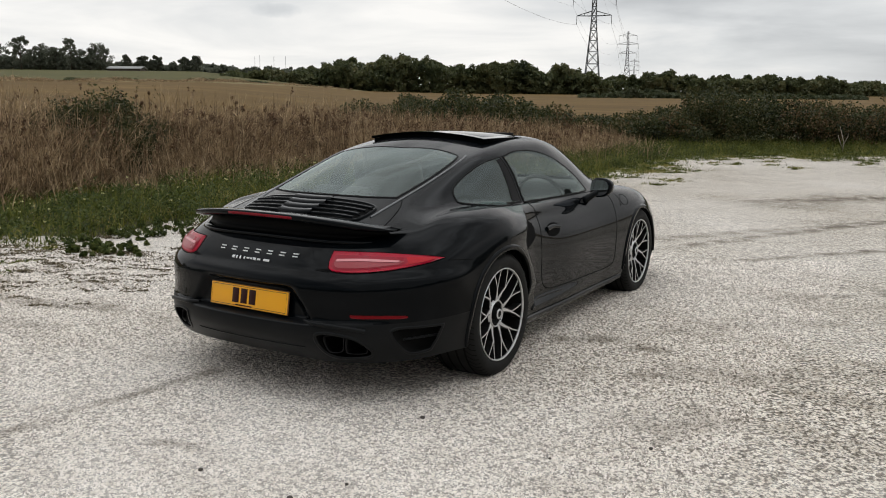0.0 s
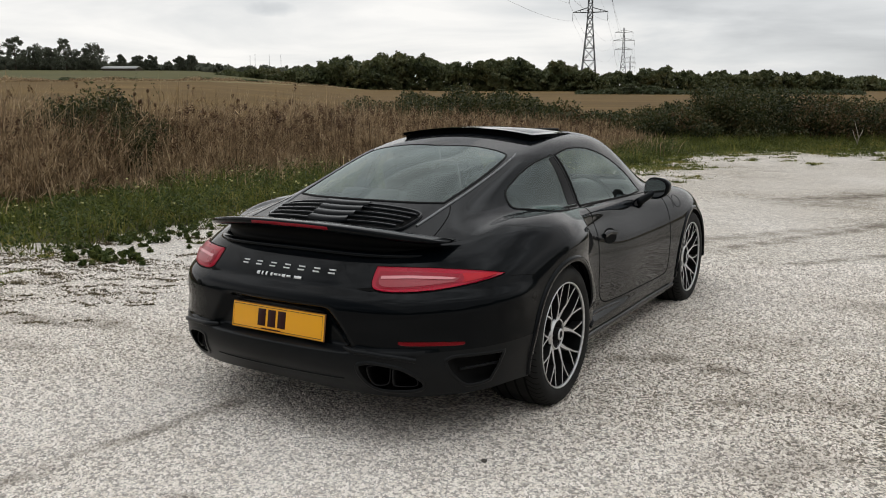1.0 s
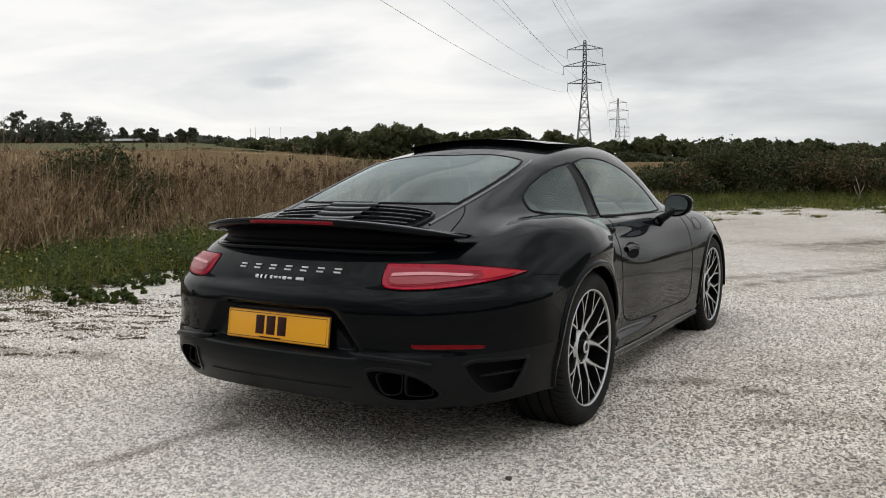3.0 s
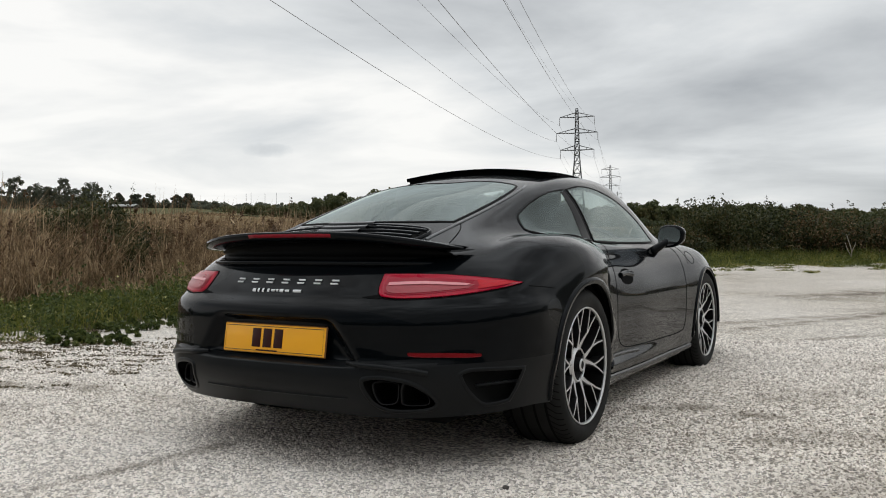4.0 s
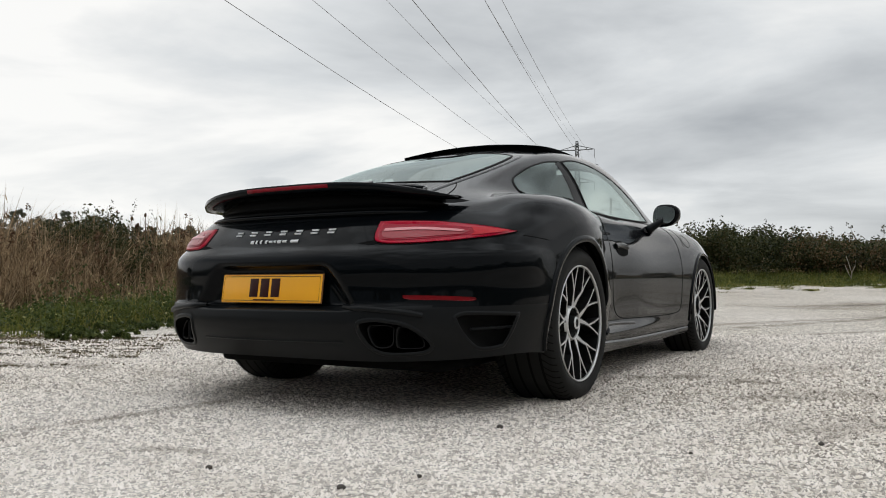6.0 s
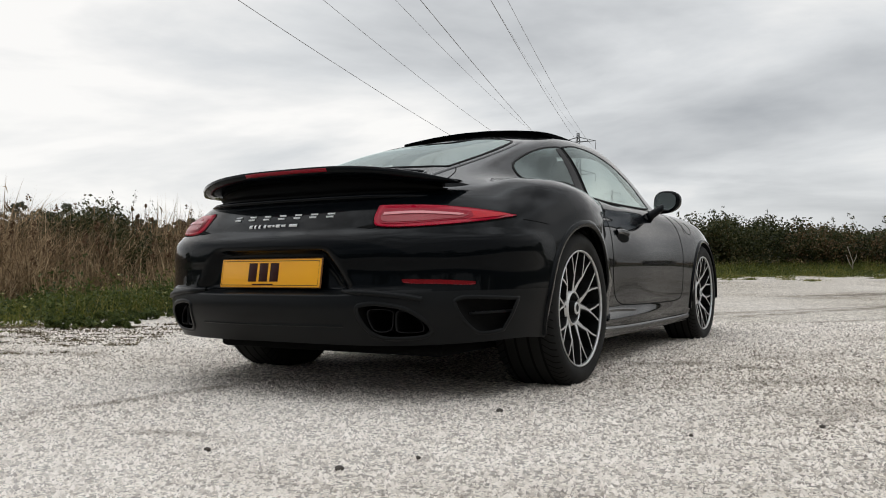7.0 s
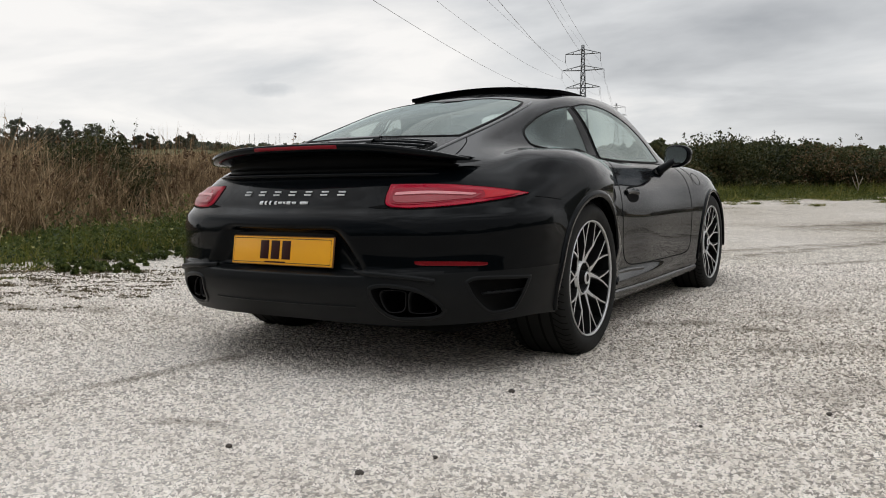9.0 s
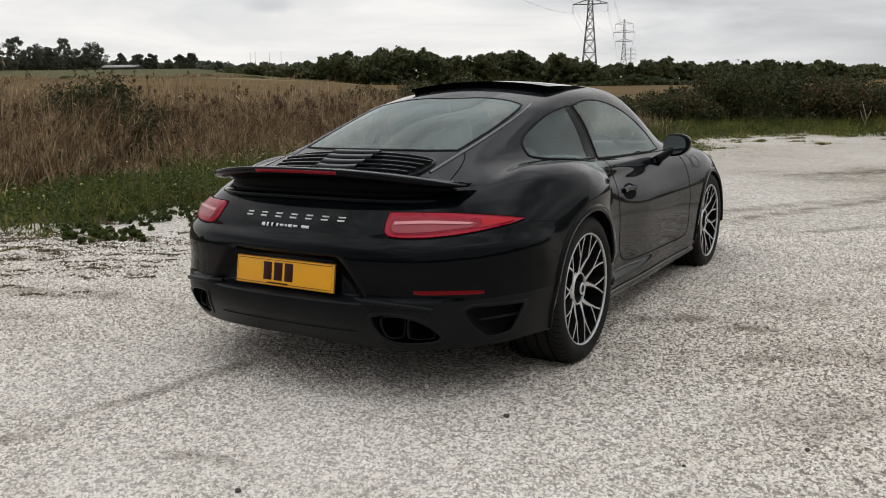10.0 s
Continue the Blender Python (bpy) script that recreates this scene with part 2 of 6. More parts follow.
def mat_gravel():
    n = Nodes("pale_crushed_stone")
    small = n.noise(9.0, 5, 0.65)
    warp = n.nt.nodes.new("ShaderNodeVectorMath")
    warp.operation = "ADD"
    wob = n.nt.nodes.new("ShaderNodeTexNoise")
    n.link(n.pos, wob.inputs["Vector"])
    wob.inputs["Scale"].default_value = 60.0
    amp = n.nt.nodes.new("ShaderNodeVectorMath")
    amp.operation = "SCALE"
    n.link(wob.outputs["Color"], amp.inputs[0])
    amp.inputs["Scale"].default_value = 0.012
    n.link(n.pos, warp.inputs[0])
    n.link(amp.outputs[0], warp.inputs[1])
    at = warp.outputs[0]
    sp = n.nt.nodes.new("ShaderNodeSeparateColor")
    n.link(n.voronoi(84.0, "Color", vec=at), sp.inputs[0])
    edge = n.voronoi(84.0, "Distance", vec=at)
    sp2 = n.nt.nodes.new("ShaderNodeSeparateColor")
    n.link(n.voronoi(36.0, "Color", vec=at), sp2.inputs[0])
    edge2 = n.voronoi(36.0, "Distance", vec=at)
    stone = n.ramp(sp.outputs[0], (0.0, (0.40, 0.36, 0.315)), (0.15, (0.74, 0.70, 0.64)), (0.40, (0.97, 0.935, 0.87)), (1.0, (0.99, 0.965, 0.92)))
    big = n.ramp(sp2.outputs[1], (0.0, (0.66, 0.62, 0.565)), (0.35, (0.93, 0.89, 0.83)), (1.0, (0.98, 0.95, 0.905)))
    col = n.mix(0.34, stone, big)
    # gaps between stones darkened: crevice shade is put into the colour
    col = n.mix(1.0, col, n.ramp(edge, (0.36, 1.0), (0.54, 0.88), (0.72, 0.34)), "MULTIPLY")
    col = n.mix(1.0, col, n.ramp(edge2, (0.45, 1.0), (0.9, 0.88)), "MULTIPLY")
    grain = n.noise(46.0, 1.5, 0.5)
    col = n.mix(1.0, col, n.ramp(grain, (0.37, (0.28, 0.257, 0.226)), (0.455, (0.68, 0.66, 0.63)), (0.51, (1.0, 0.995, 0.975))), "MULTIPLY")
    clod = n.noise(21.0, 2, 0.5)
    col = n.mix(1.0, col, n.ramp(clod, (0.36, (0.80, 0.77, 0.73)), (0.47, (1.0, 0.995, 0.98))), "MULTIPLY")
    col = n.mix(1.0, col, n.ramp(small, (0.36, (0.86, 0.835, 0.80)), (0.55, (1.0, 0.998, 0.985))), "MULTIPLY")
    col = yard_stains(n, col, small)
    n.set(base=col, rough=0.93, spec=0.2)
    h = n.math("ADD", n.math("ADD", n.math("MULTIPLY", edge, -0.7), n.math("MULTIPLY", edge2, -1.0)), n.math("MULTIPLY", small, 1.0))
    n.bump(h, 0.6, 0.015)
    return n.mat


def mat_ground(name, *cols, scale=1.5, rows=0.0):
    """Soil or field; rows: how many drill rows or strips to a metre run across the land."""
    n = Nodes(name)
    a = n.noise(scale, 8, 0.65)
    b = n.noise(scale * 18, 4, 0.7)
    f = n.math("ADD", n.math("MULTIPLY", a, 0.6), n.math("MULTIPLY", b, 0.4))
    if rows:
        lie = n.scaled((0.02, rows * 0.12, 1.0), -TURN_UV)
        f = n.math("ADD", n.math("MULTIPLY", f, 0.55), n.math("MULTIPLY", n.noise(1.0, 6, 0.7, lie), 0.45))
    n.set(base=n.ramp(f, *[(0.3 + 0.4 * i / (len(cols) - 1), c) for i, c in enumerate(cols)]), rough=0.95, spec=0.2)
    n.bump(f, 0.6, 0.05)
    return n.mat


def mat_chips(name, *cols):
    n = Nodes(name)
    col = n.ramp(n.island, *[(i / (len(cols) - 1), c) for i, c in enumerate(cols)])
    col = n.mix(n.ramp(n.noise(3.2, 4, 0.55), (0.50, 0.0), (0.66, 0.25)), col, (0.62, 0.56, 0.49))
    col = yard_stains(n, col, n.noise(9.0, 5, 0.65))
    n.set(base=col, rough=0.85, spec=0.25)
    return n.mat


def mat_leaf(name, *cols, patch_size=2.2, thin_share=0.38, own=0.6):
    n = Nodes(name)
    big = n.ramp(n.noise(patch_size, 5, 0.6), (0.3, 0.0), (0.7, 1.0))
    f = n.math("ADD", n.math("MULTIPLY", n.island, own), n.math("MULTIPLY", big, 1 - own))
    n.set(base=n.ramp(f, *[(0.1 + 0.8 * i / (len(cols) - 1), c) for i, c in enumerate(cols)]), rough=0.6, spec=0.3)
    thin = n.nt.nodes.new("ShaderNodeBsdfTranslucent")
    n.link(n.bsdf.inputs["Base Color"].links[0].from_socket, thin.inputs[0])
    mx = n.nt.nodes.new("ShaderNodeMixShader")
    mx.inputs[0].default_value = thin_share
    n.link(n.bsdf.outputs[0], mx.inputs[1])
    n.link(thin.outputs[0], mx.inputs[2])
    n.link(mx.outputs[0], n.out.inputs["Surface"])
    return n.mat


def mat_glass(name, tint=0.5, shine=0.045):
    n = Nodes(name)
    tr = n.nt.nodes.new("ShaderNodeBsdfTransparent")
    tr.inputs[0].default_value = (tint * .95, tint * 1.03, tint, 1)
    gl = n.nt.nodes.new("ShaderNodeBsdfGlossy")
    gl.inputs["Roughness"].default_value = 0.02
    gl.inputs["Color"].default_value = (0.84, 0.95, 0.93, 1)
    lw = n.nt.nodes.new("ShaderNodeLayerWeight")
    lw.inputs["Blend"].default_value = 0.5
    gloss = n.math("ADD", n.math("MULTIPLY", n.math("POWER", lw.outputs["Facing"], 5.0), 1.0 - shine), shine)
    mx = n.nt.nodes.new("ShaderNodeMixShader")
    n.link(gloss, mx.inputs[0])
    n.link(tr.outputs[0], mx.inputs[1])
    n.link(gl.outputs[0], mx.inputs[2])
    n.link(mx.outputs[0], n.out.inputs["Surface"])
    return n.mat


PAINT = mat_paint()
TRIM = mat_simple("black_satin_trim", (0.012, 0.012, 0.012), 0.45)
SEAL = mat_simple("black_rubber_seal", (0.006, 0.006, 0.006), 0.6, spec=0.1)
# near-black for openings, gaps and grooves: their shade is in the colour
VOID = mat_simple("shaded_cavity", (0.004, 0.004, 0.004), 0.9, spec=0.1)
TYRE = mat_simple("tyre_rubber", (0.011, 0.011, 0.0105), 0.7, spread=0.35, scale=60, bump=0.15, spec=0.18)
RIM_SILVER = mat_simple("machined_alloy", (0.64, 0.64, 0.635), 0.34, metal=0.6, spread=0.1, scale=200)
RIM_BLACK = mat_simple("black_wheel_paint", (0.008, 0.008, 0.008), 0.35, coat=0.4)
BRAKE = mat_simple("shaded_disc_steel", (0.035, 0.035, 0.035), 0.5, metal=1.0)
BADGE = mat_simple("silver_lettering", (0.78, 0.79, 0.80), 0.3, metal=0.4, spread=0.05)
PLATE_Y = mat_simple("yellow_plate_sheet", (0.86, 0.39, 0.010), 0.32, spread=0.06, scale=20)
PLATE_EDGE = mat_simple("dark_amber_plate_edge", (0.16, 0.06, 0.008), 0.5)
PLATE_K = mat_simple("dark_plate_print", (0.030, 0.006, 0.005), 0.5, spec=0.2)
RED = mat_simple("red_lens", (0.40, 0.003, 0.024), 0.3, coat=0.15, spread=0.2, scale=120, spec=0.25)
RED_REFLECTOR = mat_simple("red_reflector", (0.155, 0.003, 0.006), 0.35, spread=0.5, scale=25, spec=0.12)
RED_MID = mat_simple("clear_red_lens", (0.31, 0.006, 0.022), 0.3, coat=0.15, spread=0.35, scale=60, spec=0.2)
RED_PANEL = mat_simple("smoky_red_lens", (0.33, 0.06, 0.07), 0.3, coat=0.15, scale=90, spec=0.2)
RED_TIP = mat_simple("bright_red_lens", (0.46, 0.005, 0.014), 0.3, coat=0.15, spread=0.35, scale=140, spec=0.2)
RED_PALE = mat_simple("pale_red_light_bar", (0.70, 0.27, 0.29), 0.25, coat=0.2, spec=0.3)
WING_DARK = mat_simple("dark_satin_wing_underside", (0.002, 0.002, 0.002), 0.4, spec=0.05)
RED_LAMP = mat_simple("dark_red_brake_lens", (0.23, 0.004, 0.012), 0.3, coat=0.1, spread=0.3, scale=90, spec=0.15)
VALANCE = mat_simple("satin_black_valance", (0.0040, 0.0047, 0.0054), 0.33, spread=0.5, scale=14, spec=0.17)
BORDER = mat_simple("black_glass_border", (0.004, 0.004, 0.004), 0.12, spec=0.06)
LINING = mat_simple("dark_cabin_lining", (0.010, 0.010, 0.010), 0.9, spec=0.05)
SEATM = mat_simple("black_leather", (0.018, 0.017, 0.016), 0.55, bump=0.2)
PIPE = mat_simple("black_chrome_pipe", (0.022, 0.022, 0.023), 0.45, metal=1.0)
ALU = mat_simple("dark_anodised_trim", (0.20, 0.20, 0.205), 0.3, metal=1.0)
GLASS = mat_glass("tinted_glass", 0.60, 0.085)
GLASS_SIDE = mat_glass("side_glass", 0.66, 0.075)
MIRROR = mat_simple("mirror_glass", (0.85, 0.87, 0.88), 0.02, metal=1.0, spread=0.01)
GRAVEL = mat_gravel()
EARTH = mat_ground("verge_soil_and_turf", (0.035, 0.034, 0.014), (0.055, 0.055, 0.02), (0.10, 0.085, 0.045))
STUBBLE = mat_ground("stubble_field", (0.056, 0.031, 0.007), (0.118, 0.069, 0.018), (0.215, 0.135, 0.043), scale=0.06, rows=2.2)
PASTURE = mat_ground("green_pasture", (0.050, 0.050, 0.014), (0.080, 0.075, 0.022), (0.122, 0.102, 0.036), scale=0.06, rows=1.2)
PALE = mat_ground("dry_field_margin", (0.10, 0.085, 0.035), (0.20, 0.16, 0.075), (0.34, 0.28, 0.15), scale=0.12, rows=1.0)
ROOF = mat_simple("pale_sheet_roof", (0.34, 0.34, 0.33), 0.7)
STRAW = mat_leaf("dry_weed_stalks", (0.038, 0.025, 0.014), (0.175, 0.116, 0.064), (0.435, 0.308, 0.182), (0.74, 0.58, 0.38), own=0.45, patch_size=4.0)
BLEACHED = mat_simple("bleached_dead_wood", (0.36, 0.31, 0.25), 0.8, scale=12)
SEEDS = mat_leaf("brown_seed_heads", (0.052, 0.028, 0.015), (0.125, 0.072, 0.038), (0.23, 0.15, 0.085))
GRASS = mat_leaf("green_grass_blades", (0.020, 0.030, 0.007), (0.082, 0.102, 0.017), (0.190, 0.190, 0.036), (0.36, 0.285, 0.105), thin_share=0.3, own=0.38, patch_size=1.5)
BRAMBLE = mat_leaf("bramble_leaves", (0.013, 0.018, 0.006), (0.032, 0.041, 0.012), (0.066, 0.070, 0.022), (0.14, 0.105, 0.048), patch_size=0.8, thin_share=0.3)
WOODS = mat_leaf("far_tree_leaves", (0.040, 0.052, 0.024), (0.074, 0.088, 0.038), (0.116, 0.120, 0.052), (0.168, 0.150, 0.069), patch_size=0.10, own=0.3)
BARK = mat_simple("grey_brown_bark", (0.09, 0.07, 0.055), 0.9, spread=0.4, scale=8)
STEEL = mat_simple("weathered_galvanised_steel", (0.16, 0.165, 0.17), 0.6, metal=0.3, scale=3)
WIRE = mat_simple("grey_power_line", (0.20, 0.20, 0.21), 0.6, scale=3)
VERGE = mat_leaf("broad_weed_leaves", (0.024, 0.040, 0.009), (0.064, 0.088, 0.019), (0.150, 0.160, 0.038), thin_share=0.3, own=0.6)
MOSS = mat_leaf("creeping_weed_mat", (0.060, 0.048, 0.026), (0.145, 0.115, 0.068), (0.28, 0.23, 0.15), own=0.8)
DRYLEAF = mat_leaf("dying_bramble_leaves", (0.045, 0.028, 0.013), (0.11, 0.068, 0.03), (0.25, 0.17, 0.09))
# far trees and hedgerow: distance haze is lightened and greyed into the leaf colour
HAZED_CROWN = mat_leaf("hazed_crown_leaves", (0.088, 0.100, 0.074), (0.126, 0.136, 0.100), (0.175, 0.182, 0.132), patch_size=0.3, thin_share=0.45)
SCRUB = mat_leaf("grey_green_scrub", (0.05, 0.065, 0.03), (0.075, 0.09, 0.045), (0.11, 0.115, 0.065), patch_size=0.2)
PEBBLE = mat_simple("dark_pebble", (0.06, 0.05, 0.042), 0.8, scale=80, bump=0.3)
STONES = mat_chips("loose_stone_chips", (0.15, 0.125, 0.10), (0.50, 0.45, 0.39), (0.78, 0.73, 0.66), (0.88, 0.83, 0.765), (0.95, 0.905, 0.84))
FLOWER = mat_simple("pale_yellow_petals", (0.66, 0.62, 0.30), 0.6)


# ---------------------------------------------------------------- helpers for meshes
def mesh_of(name, verts, faces, mat, smooth=True):
    me = bpy.data.meshes.new(name)
    me.from_pydata([tuple(map(float, v)) for v in verts], [], [tuple(map(int, f)) for f in faces])
    me.materials.append(mat)
    if smooth:
        me.polygons.foreach_set("use_smooth", [True] * len(me.polygons))
    me.update()
    return me


def part(name, data, mat, parent, label=""):
    """One mesh object under a thing or under a part; data is a bmesh, a mesh, or (verts, faces)."""
    if isinstance(data, bmesh.types.BMesh):
        me = bpy.data.meshes.new(name)
        data.to_mesh(me)
        data.free()
        me.materials.append(mat)
    elif isinstance(data, tuple):
        me = mesh_of(name, data[0], data[1], mat)
    else:
        me = data
    ob = new(name, me)
    ob.parent = parent
    return tagged(ob, label) if label else ob


def smooth_bm(bm):
    for f in bm.faces:
        f.smooth = True
    return bm


def box_bm(sx, sy, sz, m=None, bevel=0.0, seg=2):
    bm = bmesh.new()
    bmesh.ops.create_cube(bm, size=1.0)
    bmesh.ops.scale(bm, vec=(sx, sy, sz), verts=bm.verts)
    if bevel:
        bmesh.ops.bevel(bm, geom=list(bm.edges), offset=bevel, segments=seg, affect="EDGES", profile=0.5)
        smooth_bm(bm)
    if m is not None:
        bmesh.ops.transform(bm, matrix=m, verts=bm.verts)
    return bm


def tube(points, radius, sides=6, closed=False):
    """Verts and faces of a tube along points; radius may be a list."""
    pts = [Vector(p) for p in points]
    n = len(pts)
    rad = radius if isinstance(radius, (list, tuple)) else [radius] * n
    verts, faces = [], []
    ref = Vector((0, 0, 1))
    for i, p in enumerate(pts):
        a = pts[(i - 1) % n] if closed or i > 0 else p
        b = pts[(i + 1) % n] if closed or i < n - 1 else p
        t = (b - a).normalized()
        r = ref if abs(t.dot(ref)) < 0.95 else Vector((1, 0, 0))
        s = t.cross(r).normalized()
        q = s.cross(t).normalized()
        for j in range(sides):
            w = 2 * math.pi * j / sides
            verts.append(p + rad[i] * (math.cos(w) * s + math.sin(w) * q))
    for i in range(n if closed else n - 1):
        for j in range(sides):
            faces.append((i * sides + j, i * sides + (j + 1) % sides, ((i + 1) % n) * sides + (j + 1) % sides, ((i + 1) % n) * sides + j))
    if not closed:
        faces.append(tuple(range(sides))[::-1])
        faces.append(tuple((n - 1) * sides + j for j in range(sides)))
    return verts, faces


def lathe(profile, axis="x", seg=64, closed=False):
    """A profile of (along, radius) turned round the x axis."""
    verts, faces = [], []
    m = len(profile)
    for i in range(seg):
        w = 2 * math.pi * i / seg
        for a, r in profile:
            verts.append((a, r * math.cos(w), r * math.sin(w)))
    for i in range(seg):
        for j in range(m if closed else m - 1):
            k = (j + 1) % m
            faces.append((i * m + j, ((i + 1) % seg) * m + j, ((i + 1) % seg) * m + k, i * m + k))
    return verts, faces


def curve2d(pts, n=8, closed=True):
    """A smooth line through 2D or 3D points; n steps to each stretch. A point given twice makes a corner."""
    P = [np.array(p, float) for p in pts]
    out, c = [], len(P)
    for i in range(c if closed else c - 1):
        p1, p2 = P[i % c], P[(i + 1) % c]
        if np.allclose(p1, p2):
            continue
        p0 = P[(i - 1) % c] if closed or i > 0 else p1
        p3 = P[(i + 2) % c] if closed or i + 2 < c else p2
        for k in range(n):
            t = k / n
            out.append(0.5 * ((2 * p1) + (p2 - p0) * t + (2 * p0 - 5 * p1 + 4 * p2 - p3) * t * t + (3 * p1 - p0 - 3 * p2 + p3) * t ** 3))
    if not closed:
        out.append(P[-1])
    return np.array(out)


def inside(poly, pts):
    """Which of the 2D pts lie in the polygon."""
    x, y = pts[:, 0], pts[:, 1]
    res = np.zeros(len(pts), bool)
    j = len(poly) - 1
    for i in range(len(poly)):
        xi, yi = poly[i]
        xj, yj = poly[j]
        hit = ((yi > y) != (yj > y)) & (x < (xj - xi) * (y - yi) / (yj - yi + 1e-12) + xi)
        res ^= hit
        j = i
    return res


def shrink(poly, d):
    """The polygon moved inwards by about d."""
    poly = np.asarray(poly)
    t = np.roll(poly, -1, 0) - np.roll(poly, 1, 0)
    t /= np.linalg.norm(t, axis=1)[:, None] + 1e-9
    nrm = np.stack([-t[:, 1], t[:, 0]], 1)
    area = 0.5 * np.sum(poly[:, 0] * np.roll(poly[:, 1], -1) - np.roll(poly[:, 0], -1) * poly[:, 1])
    return poly + nrm * d * (1 if area > 0 else -1)


# ---------------------------------------------------------------- the ground and the far land
def land_height(u, v):
    """Height of the land: level where the car stands, rising gently beyond the verge."""
    u, v = np.asarray(u, float), np.asarray(v, float)
    soft = 5.0
    a = np.logaddexp(0, (v - 15.0) / soft) * soft
    rise = np.interp(u / np.maximum(np.abs(v), 12.0), [-.6, -.3, -.1, 0, .2, .6], [.050, .049, .028, .026, .0255, .025])
    near = np.clip((v - 15) / 60, 0, 1)
    return np.minimum(a, 1200.0) * (0.036 + (rise - 0.036) * near)


EDGE_U = [-40, -12, -6, -4.1, -3.65, -3.35, -2.8, -2.5, 0.0, 3.4, 4.6, 5.8, 7.8, 10.0, 16.0, 40.0]
EDGE_V = [6.0, 7.2, 7.6, 7.95, 7.9, 8.9, 9.8, 10.5, 12.6, 15.7, 18.4, 20.2, 21.1, 21.6, 22.0, 26.0]


def edge_v(u):
    u = np.asarray(u, float)
    return np.interp(u, EDGE_U, EDGE_V) - 0.5 * np.clip((-0.6 - u) / 1.2, 0, 1) + np.where(u < -1.5, .35, 1) * (0.28 * np.sin(u * 2.3) + 0.2 * np.sin(u * 5.1 + 1.0))


def spot(u, v, dz=0.0):
    x, y = land(u, v)
    return x, y, float(land_height(u, v)) + dz


def make_ground():
    us = np.unique(np.concatenate([-np.geomspace(30, 3200, 26)[::-1], np.arange(-30, 30.01, 0.3), np.geomspace(30, 3200, 26)]))
    vs = np.unique(np.concatenate([-np.geomspace(12, 3000, 16)[::-1], np.arange(-12, 34.01, 0.3), np.geomspace(34, 3600, 60)]))
    U, V = np.meshgrid(us, vs)
    X, Y = land(U, V)
    Z = land_height(U, V)
    near = np.exp(-((U / 40) ** 2 + (V / 40) ** 2))
    Z = Z + near * 0.012 * (np.sin(U * 1.7 + 0.6 * np.sin(V)) * np.sin(V * 1.3)) * np.clip(np.hypot(X, Y - 1.2) / 6 - 0.6, 0, 1)
    verts = np.stack([X, Y, Z], -1).reshape(-1, 3)
    nu, nv = len(us), len(vs)
    idx = np.arange(nu * nv).reshape(nv, nu)
    faces = np.stack([idx[:-1, :-1], idx[:-1, 1:], idx[1:, 1:], idx[1:, :-1]], -1).reshape(-1, 4)
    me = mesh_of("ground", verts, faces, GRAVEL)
    for m in (EARTH, STUBBLE, PASTURE, PALE):
        me.materials.append(m)
    cu, cv = (U[:-1, :-1] + U[1:, 1:]).ravel() / 2, (V[:-1, :-1] + V[1:, 1:]).ravel() / 2
    slot = np.zeros(len(cu), int)
    slot[cv > edge_v(cu) + 0.75] = 1
    slot[cv > edge_v(cu) + 13] = 2
    line = np.interp(cu / np.maximum(cv, 1.0), [-.6, -.3, -.2, -.1], [112, 124, 190, 280])
    slot[(cv > line) & (cu < -0.1 * cv)] = 4
    slot[(cv > line * 1.13) & (cu < -0.1 * cv)] = 3
    me.polygons.foreach_set("material_index", slot)
    me.update()
    return tagged(new("ground", me), "pale crushed stone yard running into verge and stubble field", "ground", kind="structure")


make_ground()


